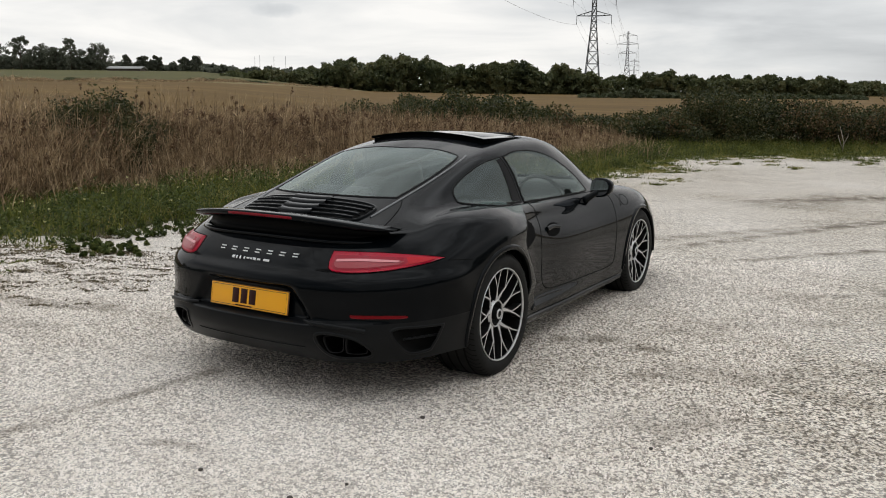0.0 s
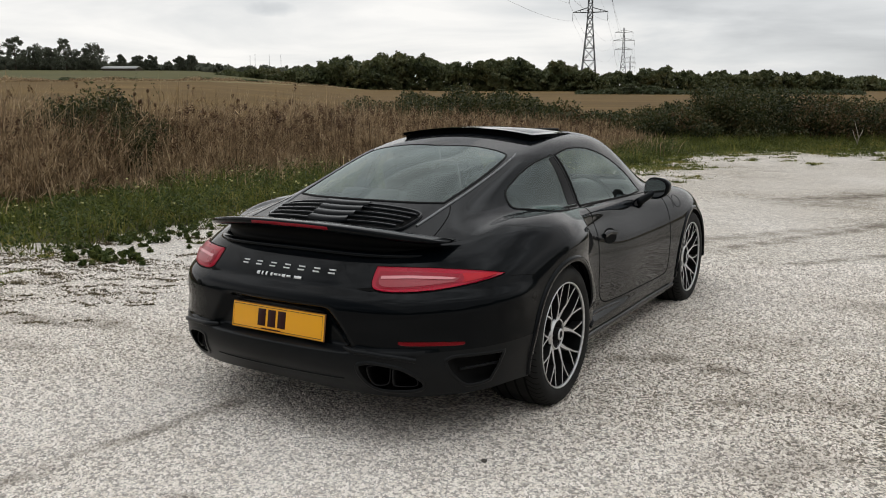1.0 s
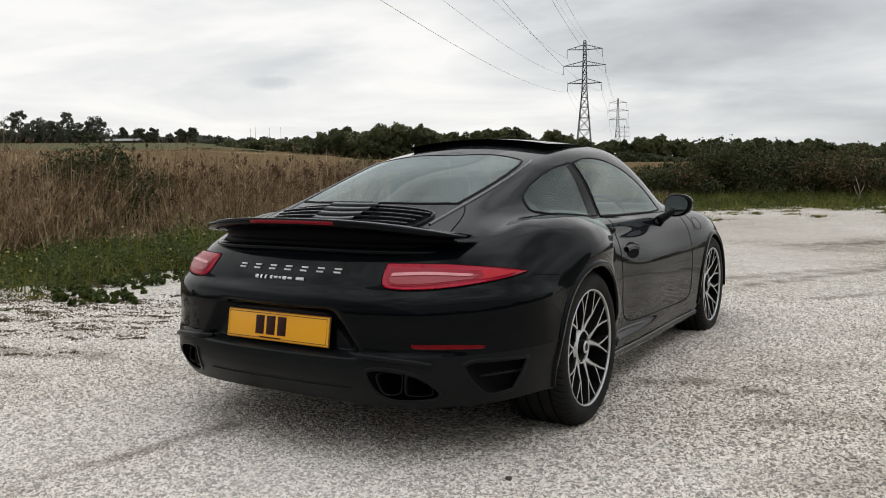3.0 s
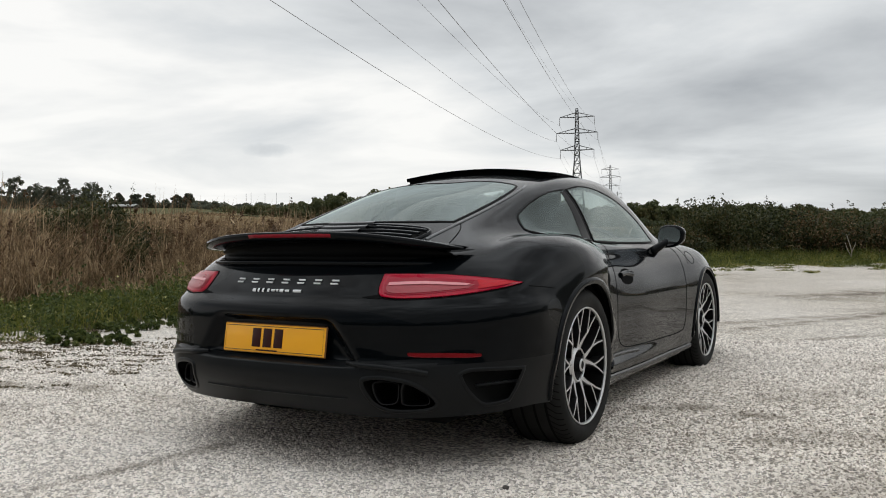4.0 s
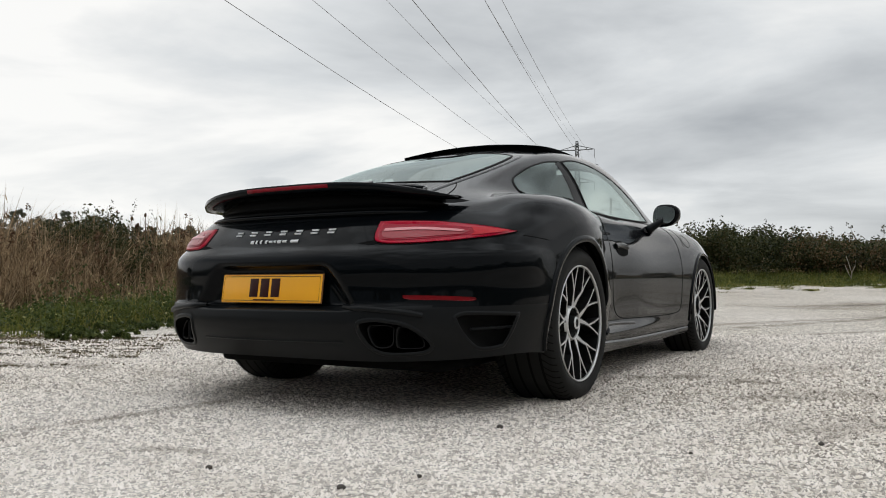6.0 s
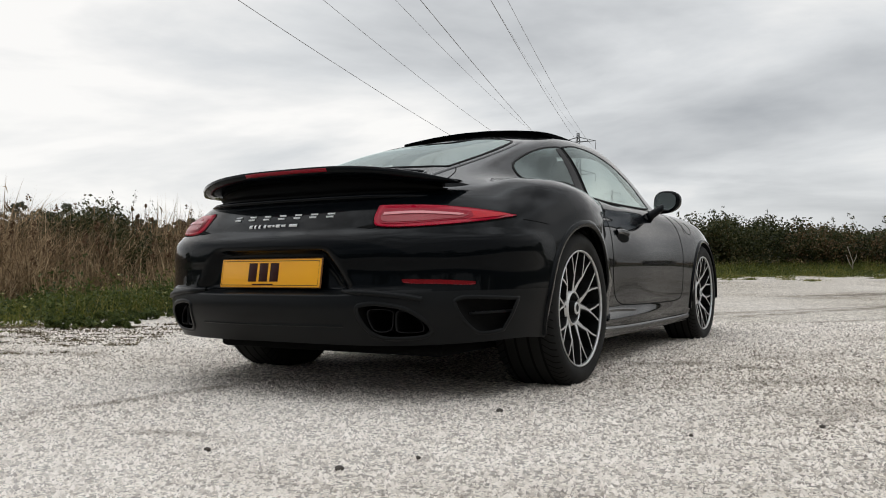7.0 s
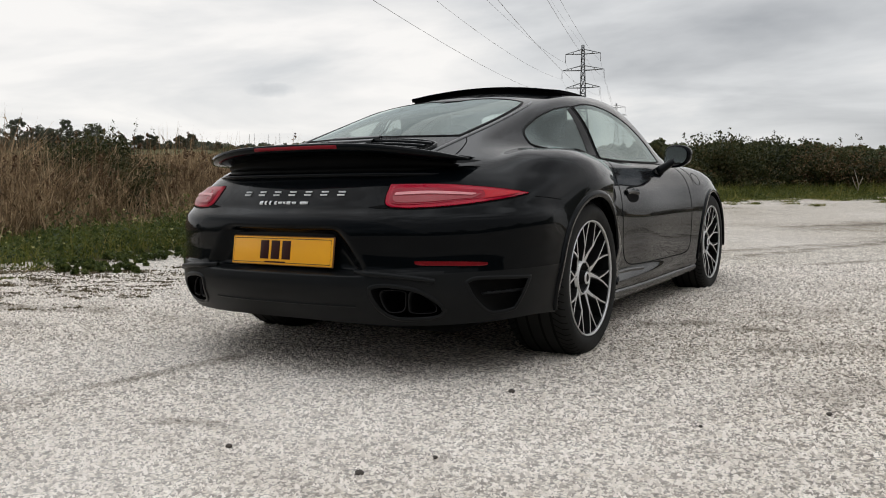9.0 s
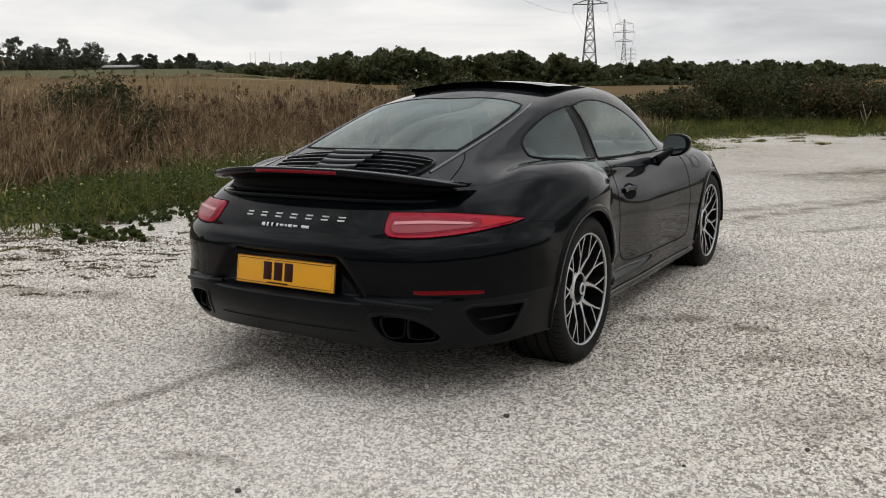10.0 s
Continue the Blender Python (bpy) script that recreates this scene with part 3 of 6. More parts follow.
# ---------------------------------------------------------------- the car
# Lines that run from the middle of the tail round the right side to the middle of the nose: x right, y ahead of the rear axle, z up.
BODY_LINES = [
    # bottom edge
    "0 -.90 .235; .35 -.895 .235; .62 -.83 .24; .82 -.66 .25; .90 -.42 .25; .915 0 .20; .85 .5 .17; .835 1.1 .165; .835 1.75 .165; .87 2.45 .18; .82 2.95 .17; .6 3.27 .17; 0 3.39 .17",
    # rear bumper bulge, sill
    "0 -1.0 .35; .35 -.98 .35; .62 -.895 .355; .82 -.705 .36; .92 -.42 .37; .935 0 .33; .870 .5 .27; .862 1.1 .265; .86 1.75 .265; .905 2.45 .33; .85 2.98 .33; .62 3.32 .33; 0 3.455 .33",
    # bumper crease, door bulge
    "0 -.997 .455; .35 -.977 .455; .62 -.892 .465; .82 -.70 .47; .93 -.42 .47; .945 0 .47; .880 .5 .45; .878 1.1 .45; .875 1.75 .45; .915 2.45 .47; .85 2.97 .45; .62 3.31 .45; 0 3.445 .45",
    # upper bumper edge
    "0 -.970 .62; .35 -.95 .62; .62 -.865 .63; .815 -.67 .64; .915 -.42 .65; .945 0 .65; .880 .5 .62; .872 1.1 .62; .872 1.75 .62; .905 2.45 .62; .83 2.95 .58; .6 3.24 .56; 0 3.37 .56",
    # top of the tail lights, shoulder
    "0 -.872 .755; .35 -.858 .755; .60 -.768 .757; .76 -.61 .76; .868 -.38 .78; .905 0 .825; .845 .5 .79; .822 1.1 .76; .828 1.75 .76; .865 2.45 .76; .78 2.88 .70; .55 3.1 .66; 0 3.2 .66",
    # crown of the wings
    "0 -.80 .815; .35 -.785 .815; .56 -.69 .825; .69 -.53 .84; .76 -.33 .87; .80 0 .90; .765 .5 .885; .765 1.1 .85; .77 1.75 .85; .76 2.45 .845; .66 2.8 .78; .45 2.95 .75; 0 3.0 .73",
    # foot of the windows
    "0 -.68 .87; .3 -.66 .875; .48 -.55 .885; .575 -.42 .905; .635 -.22 .920; .688 .05 .914; .721 .55 .896; .72 1.1 .895; .72 1.75 .90; .60 2.25 .89; .5 2.5 .85; .35 2.6 .83; 0 2.65 .82",
    # half way up the windows
    "0 -.50 .94; .24 -.475 .94; .40 -.37 .955; .49 -.23 .98; .545 -.05 1.01; .585 .17 1.035; .65 .6 1.05; .66 1.1 1.055; .65 1.6 1.05; .53 2.02 .98; .4 2.2 .95; .25 2.28 .93; 0 2.31 .92",
    # roof rail
    "0 -.22 1.035; .2 -.20 1.035; .34 -.09 1.055; .425 .06 1.085; .475 .22 1.12; .515 .38 1.152; .555 .7 1.19; .565 1.1 1.205; .555 1.45 1.19; .49 1.8 1.11; .36 2.0 1.06; .2 2.08 1.04; 0 2.1 1.03",
    # roof
    "0 .12 1.14; .15 .135 1.14; .25 .21 1.155; .31 .33 1.18; .35 .46 1.205; .38 .61 1.228; .40 .82 1.255; .40 1.1 1.27; .39 1.38 1.26; .35 1.58 1.225; .25 1.7 1.2; .13 1.75 1.19; 0 1.76 1.18",
    # ridge of the roof
    "0 .42 1.205; 0 .435 1.208; 0 .48 1.222; 0 .56 1.243; 0 .66 1.264; 0 .79 1.283; 0 .93 1.293; 0 1.1 1.296; 0 1.25 1.293; 0 1.36 1.286; 0 1.42 1.28; 0 1.46 1.275; 0 1.48 1.27",
]


def spline_matrix(n, periodic):
    """The matrix that turns points into control points of the smooth cubic line through them."""
    A = np.zeros((n, n))
    for i in range(n):
        if periodic or 0 < i < n - 1:
            A[i, (i - 1) % n] += 1 / 6
            A[i, i] += 4 / 6
            A[i, (i + 1) % n] += 1 / 6
        else:
            A[i, i] = 1
    return np.linalg.inv(A)


def spline_basis(ts, n, periodic):
    B = np.zeros((len(ts), n))
    for r, t in enumerate(ts):
        i = int(math.floor(t))
        f = t - i
        if not periodic and i >= n - 1:
            i, f = n - 2, 1.0
        w = [(1 - f) ** 3 / 6, (3 * f ** 3 - 6 * f ** 2 + 4) / 6, (-3 * f ** 3 + 3 * f ** 2 + 3 * f + 1) / 6, f ** 3 / 6]
        for k in range(4):
            j = i - 1 + k
            if periodic:
                B[r, j % n] += w[k]
            elif j < 0:
                B[r, 0] += 2 * w[k]
                B[r, 1] -= w[k]
            elif j >= n:
                B[r, n - 1] += 2 * w[k]
                B[r, n - 2] -= w[k]
            else:
                B[r, j] += w[k]
    return B


def step(x, a, b):
    t = np.clip((x - a) / (b - a), 0, 1)
    return t * t * (3 - 2 * t)


def body_grid(ns=40, nk=15):
    half = np.array([[[float(c) for c in p.split()] for p in line.split(";")] for line in BODY_LINES])
    loop = np.concatenate([half, half[:, -2:0:-1] * np.array([-1, 1, 1])], 1)          # whole way round
    full = np.concatenate([loop, loop[-2::-1][:, (-np.arange(24)) % 24]], 0)            # over the ridge to the other side
    n_k, n_s = full.shape[:2]
    ctrl = np.einsum("ij,jsc->isc", spline_matrix(n_k, False), full)
    ctrl = np.einsum("ij,kjc->kic", spline_matrix(n_s, True), ctrl)
    ks, ss = np.arange(0, 10 * nk + 1) / nk, np.arange(0, 24 * ns) / ns
    G = np.einsum("ak,ksc->asc", spline_basis(ks, n_k, False), ctrl)
    return np.einsum("bs,asc->abc", spline_basis(ss, n_s, True), G)


def shape_rear(G):
    """Number plate recess, bumper ledge and lower lip, pressed into the tail."""
    x, y, z = G[..., 0], G[..., 1], G[..., 2]
    ax = np.abs(x)
    rear = step(-y, 0.45, 0.6)
    flank = 0.315 + 0.72 * (0.60 - z)
    rec = step(flank - ax, 0.0, 0.085) * step(z, 0.430, 0.442) * step(0.605 - z, 0.0, 0.016) * rear
    G[..., 1] = y + 0.036 * rec
    # the shelf where the bumper stands out below the lights
    shelf = step(z, .50, .635) * (1 - step(z, .640, .685)) * step(-y, .30, .48)
    out = step(ax, .45, .92)
    G[..., 0] += np.sign(x) * 0.014 * out * shelf
    G[..., 1] -= 0.018 * (1 - .7 * out) * shelf
    ledge = step(0.447 - z, -0.006, 0.006) * step(0.78 - ax, 0.0, 0.22) * rear
    G[..., 1] -= 0.010 * ledge
    return G


def shape_sides(G):
    """Full rear wings that break off at the intakes, with the doors set in behind them."""
    x, y, z = G[..., 0].copy(), G[..., 1].copy(), G[..., 2].copy()
    edge = np.interp(z, [.36, .42, .50, .58, .66, .72, .78, .82, .87], [.52, .49, .44, .37, .30, .26, .29, .36, .46])
    tall = step(z, .34, .46) * step(.875 - z, 0.0, .075)
    door = step(z, .25, .325) * step(.875 - z, 0.0, .10)
    full = step(y, -.30, .24) * (1 - step(y, edge - .015, edge + .050))
    ball = step(z, .66, .79) * step(.90 - z, 0.0, .06) * step(y, -.32, .10) * (1 - step(y, edge - .015, edge + .050))
    sunk = step(y, edge - .005, edge + .055) * (1 - step(y, edge + .18, 1.95))
    G[..., 0] += np.sign(x) * np.where(np.abs(x) > .45, 1, 0) * (0.030 * tall * full + 0.016 * ball - 0.036 * door * sunk)
    hip = step(np.abs(x), .66, .74) * step(z, .80, .86) * step(y, -.55, -.25) * (1 - step(y, .18, .55))
    G[..., 2] += 0.018 * hip
    return G


AXLES = ((0.0, 0.345, 0.372), (2.45, 0.340, 0.362))


class Car:
    pass


C = Car()


def make_shell():
    G = shape_sides(shape_rear(body_grid()))
    nk, ns = G.shape[:2]
    verts = G.reshape(-1, 3)
    idx = np.arange(nk * ns).reshape(nk, ns)
    idx[-1] = np.array([idx[-1][j] if j <= ns // 2 else idx[-1][ns - j] for j in range(ns)])
    nxt = np.roll(idx, -1, 1)
    faces = np.stack([idx[:-1], nxt[:-1], nxt[1:], idx[1:]], -1).reshape(-1, 4)
    tri = verts[faces]
    nrm = np.cross(tri[:, 2] - tri[:, 0], tri[:, 3] - tri[:, 1])
    vn = np.zeros_like(verts)
    for c in range(4):
        np.add.at(vn, faces[:, c], nrm)
    vn /= np.linalg.norm(vn, axis=1)[:, None] + 1e-12
    mid = np.argmax(tri[:, :, 0].mean(1))
    if nrm[mid, 0] < 0:
        faces, nrm, vn = faces[:, ::-1], -nrm, -vn
    C.verts, C.faces, C.vn = verts, faces, vn
    C.cent = tri.mean(1)
    C.fn = nrm / (np.linalg.norm(nrm, axis=1)[:, None] + 1e-12)
    from mathutils.bvhtree import BVHTree
    C.bvh = BVHTree.FromPolygons([Vector(v) for v in verts], [tuple(f) for f in faces])


def cast(a, b, way, side=1):
    """The point and normal of the shell seen along an axis: side from the right (or left: side -1), rear from behind, top from above."""
    if way == "side":
        o, d = Vector((3.0 * side, a, b)), Vector((-side, 0, 0))
    elif way == "rear":
        o, d = Vector((a, -4.0, b)), Vector((0, 1, 0))
    else:
        o, d = Vector((a, b, 4.0)), Vector((0, 0, -1))
    p, n, _, _ = C.bvh.ray_cast(o, d)
    if p is None:
        p, n, _, _ = C.bvh.find_nearest(o + d * (2.2 if way == "side" else 3.2))
    if n.dot(d) > 0:
        n = -n
    return p, n


def outward(verts, faces, normals):
    """Turns the whole skin so that its faces look the way of the shell's normals."""
    s = 0.0
    for f in faces:
        a, b, c = (verts[i] for i in f[:3])
        s += (b - a).cross(c - a).dot(normals[f[0]])
    return faces if s > 0 else [tuple(f[::-1]) for f in faces]


def patch(outline, way, side=1, lift=0.003, rings=9, bulge=0.0, rim=0.0):
    """A skin over the shell within a 2D outline; rim turns its border down by that much."""
    outline = np.asarray(outline)
    c = outline.mean(0)
    n = len(outline)
    verts, faces, norms = [], [], []
    for r in range(rings):
        f = 1 - r / rings
        for q in outline:
            p, nn = cast(*(c + (q - c) * f), way, side)
            norms.append(nn)
            verts.append(p + nn * (lift + bulge * (1 - f * f)))
    p, nn = cast(*c, way, side)
    verts.append(p + nn * (lift + bulge))
    norms.append(nn)
    for r in range(rings - 1):
        for i in range(n):
            faces.append((r * n + i, r * n + (i + 1) % n, (r + 1) * n + (i + 1) % n, (r + 1) * n + i))
    for i in range(n):
        faces.append(((rings - 1) * n + i, (rings - 1) * n + (i + 1) % n, rings * n))
    faces = outward(verts, faces, norms)
    if rim:
        base = len(verts)
        for q in outline:
            p, nn = cast(*q, way, side)
            verts.append(p + nn * (lift - rim))
        for i in range(n):
            faces.append((i, base + i, base + (i + 1) % n, (i + 1) % n))
    return verts, faces


def strip(line, way, side=1, width=0.006, lift=0.0015, high=0.0, closed=False):
    """A narrow band that follows a 2D line over the shell; high arches it up."""
    pts = [cast(*q, way, side) for q in line]
    n = len(pts)
    verts, faces = [], []
    for i, (p, nn) in enumerate(pts):
        a = pts[(i - 1) % n][0] if closed or i > 0 else p
        b = pts[(i + 1) % n][0] if closed or i < n - 1 else p
        s = (b - a).cross(nn).normalized()
        verts += [p + s * width / 2 + nn * (lift - 0.004), p + s * width * 0.35 + nn * (lift + high), p - s * width * 0.35 + nn * (lift + high), p - s * width / 2 + nn * (lift - 0.004)]
    for i in range(n if closed else n - 1):
        j = (i + 1) % n
        for k in range(3):
            faces.append((i * 4 + k, i * 4 + k + 1, j * 4 + k + 1, j * 4 + k))
    return verts, outward(verts, faces, [pts[i // 4][1] for i in range(4 * n)])


def shell_part(name, mask, mat, parent, label=""):
    """The faces of the shell that the mask picks, as one part that keeps the shell's shading."""
    f = C.faces[mask]
    used, inv = np.unique(f, return_inverse=True)
    v = C.verts[used]
    me = mesh_of(name, v, inv.reshape(-1, 4), mat)
    me.normals_split_custom_set_from_vertices([tuple(q) for q in C.vn[used]])
    return part(name, me, mat, parent, label)


# 2D outlines: side views in (y, z), rear views in (x, z), plans in (x, y)
DOOR_GLASS = curve2d([(0.655, .888), (0.655, .888), (0.650, .97), (0.645, 1.08), (0.642, 1.160), (0.642, 1.160), (0.83, 1.186), (1.05, 1.178), (1.25, 1.132), (1.42, 1.055), (1.55, .975), (1.645, .885), (1.645, .885), (1.5, .879), (1.1, .879)], 8)
QUARTER_GLASS = curve2d([(-.005, .955), (0.04, 1.005), (0.15, 1.050), (0.31, 1.102), (0.46, 1.138), (0.612, 1.158), (0.612, 1.158), (0.616, 1.08), (0.620, .96), (0.622, .893), (0.622, .893), (0.42, .899), (0.2, .912), (0.05, .928), (0.0, .938)], 8)
REAR_GLASS = curve2d([(-.428, -.288), (-.428, -.288), (-.30, -.345), (-.15, -.375), (0, -.385), (.15, -.375), (.30, -.345), (.428, -.288), (.428, -.288), (.442, -.12), (.450, .06), (.448, .22), (.436, .325), (.40, .365), (.22, .405), (0, .415), (-.22, .405), (-.40, .365), (-.436, .325), (-.448, .22), (-.450, .06), (-.442, -.12)], 6)
SCREEN_GLASS = curve2d([(-.60, 2.12), (-.3, 2.3), (0, 2.34), (.3, 2.3), (.60, 2.12), (.56, 1.85), (.46, 1.55), (.25, 1.49), (0, 1.47), (-.25, 1.49), (-.46, 1.55), (-.56, 1.85)], 6)
DOOR = curve2d([(0.655, .878), (0.655, .878), (0.695, .82), (0.705, .74), (0.695, .66), (0.690, .55), (0.695, .45), (0.725, .375), (0.80, .335), (0.95, .320), (1.4, .312), (1.80, .315), (1.895, .36), (1.905, .5), (1.92, .66), (1.93, .80), (1.87, .868), (1.87, .868)], 8)
TAIL_LIGHT = curve2d([(.438, .765), (.438, .765), (.545, .765), (.655, .761), (.785, .745), (.858, .728), (.858, .728), (.83, .7145), (.78, .7015), (.692, .687), (.59, .679), (.51, .679), (.462, .687), (.444, .715)], 8)
INTAKE = curve2d([(.34, .828), (.34, .828), (.45, .812), (.58, .775), (.62, .73), (.60, .68), (.52, .645), (.44, .63), (.37, .65), (.31, .69), (.285, .74), (.30, .79)], 6)
EXHAUST = curve2d([(.432, .378), (.452, .393), (.51, .397), (.595, .382), (.645, .350), (.672, .310), (.658, .280), (.605, .267), (.51, .266), (.462, .290), (.44, .335)], 6)
OUTLET = curve2d([(.744, .405), (.744, .405), (.772, .419), (.84, .416), (.893, .410), (.893, .410), (.876, .345), (.855, .290), (.855, .290), (.822, .281), (.790, .288), (.762, .345)], 6)


def tunnel(outline, depth, taper=0.85):
    """The walls and back of a hole that goes in from behind."""
    outline = np.asarray(outline)
    c = outline.mean(0)
    n = len(outline)
    front = [cast(*q, "rear")[0] for q in outline]
    back = []
    for q, p in zip(outline, front):
        w = c + (q - c) * taper
        back.append(Vector((w[0], p.y + depth, w[1])))
    v = front + back
    f = [(i, (i + 1) % n, n + (i + 1) % n, n + i) for i in range(n)] + [tuple(n + i for i in range(n))]
    return v, f


def make_car():
    make_shell()
    car = new("car")
    tagged(car, "black sports coupe with rear wing, parked on pale gravel", "car")
    cy, cz, cx = C.cent[:, 1], C.cent[:, 2], C.cent[:, 0]
    yz, xy = C.cent[:, 1:], C.cent[:, :2]
    keep = np.ones(len(C.faces), bool)
    for ay, az, r in AXLES:
        keep &= ~((np.hypot(cy - ay, cz - az) < r - 0.004) & (np.abs(cx) > 0.5)) & ~((np.abs(cy - ay) < r - 0.03) & (cz < az) & (np.abs(cx) > 0.5))
    glass_side = (inside(shrink(DOOR_GLASS, 0.002), yz) | inside(shrink(QUARTER_GLASS, -0.004), yz)) & (np.abs(cx) > 0.4)
    glass_top = (inside(shrink(REAR_GLASS, 0.008), xy) | inside(shrink(SCREEN_GLASS, 0.01), xy)) & (cz > 0.86)
    xz = np.stack([np.abs(cx), cz], 1)
    holes = (inside(shrink(EXHAUST, 0.004), xz) | inside(shrink(OUTLET, 0.004), xz)) & (cy < -0.4)
    keep &= ~holes
    hatch = (np.abs(cx) < 0.40) & (cy > 0.98) & (cy < 1.36) & (cz > 1.2)
    keep &= ~glass_side & ~glass_top & ~hatch
    doors = inside(DOOR, yz) & (np.abs(cx) > 0.6) & keep
    low = (cy < -0.20) & (cz < 0.445) & keep
    bumper = (cy < -0.30) & (cz < 0.652) & keep & ~low
    intake = inside(INTAKE, yz) & (np.abs(cx) > 0.6) & keep & ~doors
    rest = keep & ~doors & ~bumper & ~low & ~intake
    body = shell_part("body", rest, PAINT, car, "gloss black painted bodywork, lightly dusty")
    shell_part("rear_bumper", bumper, PAINT, car, "black rear bumper with plate recess")
    shell_part("lower_valance", low, VALANCE, car, "satin black lower bumper, dusty")
    sides = []
    for sd in (1, -1):
        d = shell_part("door", doors & (cx * sd > 0), PAINT, car, "closed black door")
        sides.append(d)
        shell_part("side_intake", intake & (cx * sd > 0), VOID, car, "dark air intake slot behind the door")
        part("door_gap", strip(DOOR, "side", sd, 0.007, 0.0012, closed=True), VOID, d)
        part("side_window", patch(DOOR_GLASS, "side", sd, 0.002), GLASS_SIDE, d, "clear side window glass")
        part("window_seal", strip(DOOR_GLASS, "side", sd, 0.012, 0.004, closed=True), SEAL, d)
        q = part("quarter_window", patch(QUARTER_GLASS, "side", sd, 0.002), GLASS_SIDE, car, "small rear quarter window")
        part("window_seal", strip(QUARTER_GLASS, "side", sd, 0.012, 0.004, closed=True), SEAL, q)
        part("dark_border", patch(curve2d([(.548, 1.140), (.548, 1.140), (.604, 1.150), (.604, 1.150), (.613, .900), (.613, .900), (.512, .904), (.512, .904)], 6), "side", sd, 0.0035, rings=4), BORDER, q)
    rw = part("rear_window", patch(REAR_GLASS, "top", 1, 0.002, rings=14), GLASS, car, "sloping tinted rear window")
    part("window_seal", strip(REAR_GLASS, "top", 1, 0.013, 0.004, closed=True), SEAL, rw)
    ws = part("windscreen", patch(SCREEN_GLASS, "top", 1, 0.002, rings=14), GLASS_SIDE, car)
    part("window_seal", strip(SCREEN_GLASS, "top", 1, 0.03, 0.004, closed=True), SEAL, ws)
    for o in car.children_recursive:
        if "window" in o.name and "seal" not in o.name or "windscreen" in o.name:
            o.visible_shadow = False
    # dark lining inside the cabin, a hand's width of foam behind the panels
    lined = keep & (cy > -0.30) & (cy < 2.05) & (cz > 0.40)
    used, inv = np.unique(C.faces[lined], return_inverse=True)
    part("cabin_lining", mesh_of("cabin_lining", C.verts[used] - C.vn[used] * 0.022, inv.reshape(-1, 4), LINING), LINING, car)
    # wheel arches
    for ay, az, r in AXLES:
        for sd in (1, -1):
            arc = [(ay + r * math.cos(w), az + r * math.sin(w)) for w in np.linspace(radians(-14), radians(194), 60)]
            part("arch_lip", strip(arc, "side", sd, 0.03, 0.004, 0.004), PAINT, car)
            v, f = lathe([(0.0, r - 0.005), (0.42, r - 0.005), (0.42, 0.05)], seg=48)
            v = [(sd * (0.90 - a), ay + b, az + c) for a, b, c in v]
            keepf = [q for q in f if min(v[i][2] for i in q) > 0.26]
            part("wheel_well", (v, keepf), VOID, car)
    # underside
    part("underbody", box_bm(1.2, 3.9, 0.05, pose(0, 1.3, 0.20), 0.02), VOID, car)
    part("underbody", box_bm(1.0, 0.7, 0.12, pose(0, -0.40, 0.28), 0.04), VOID, car)
    C.car, C.doors, C.body = car, sides, body
    return car


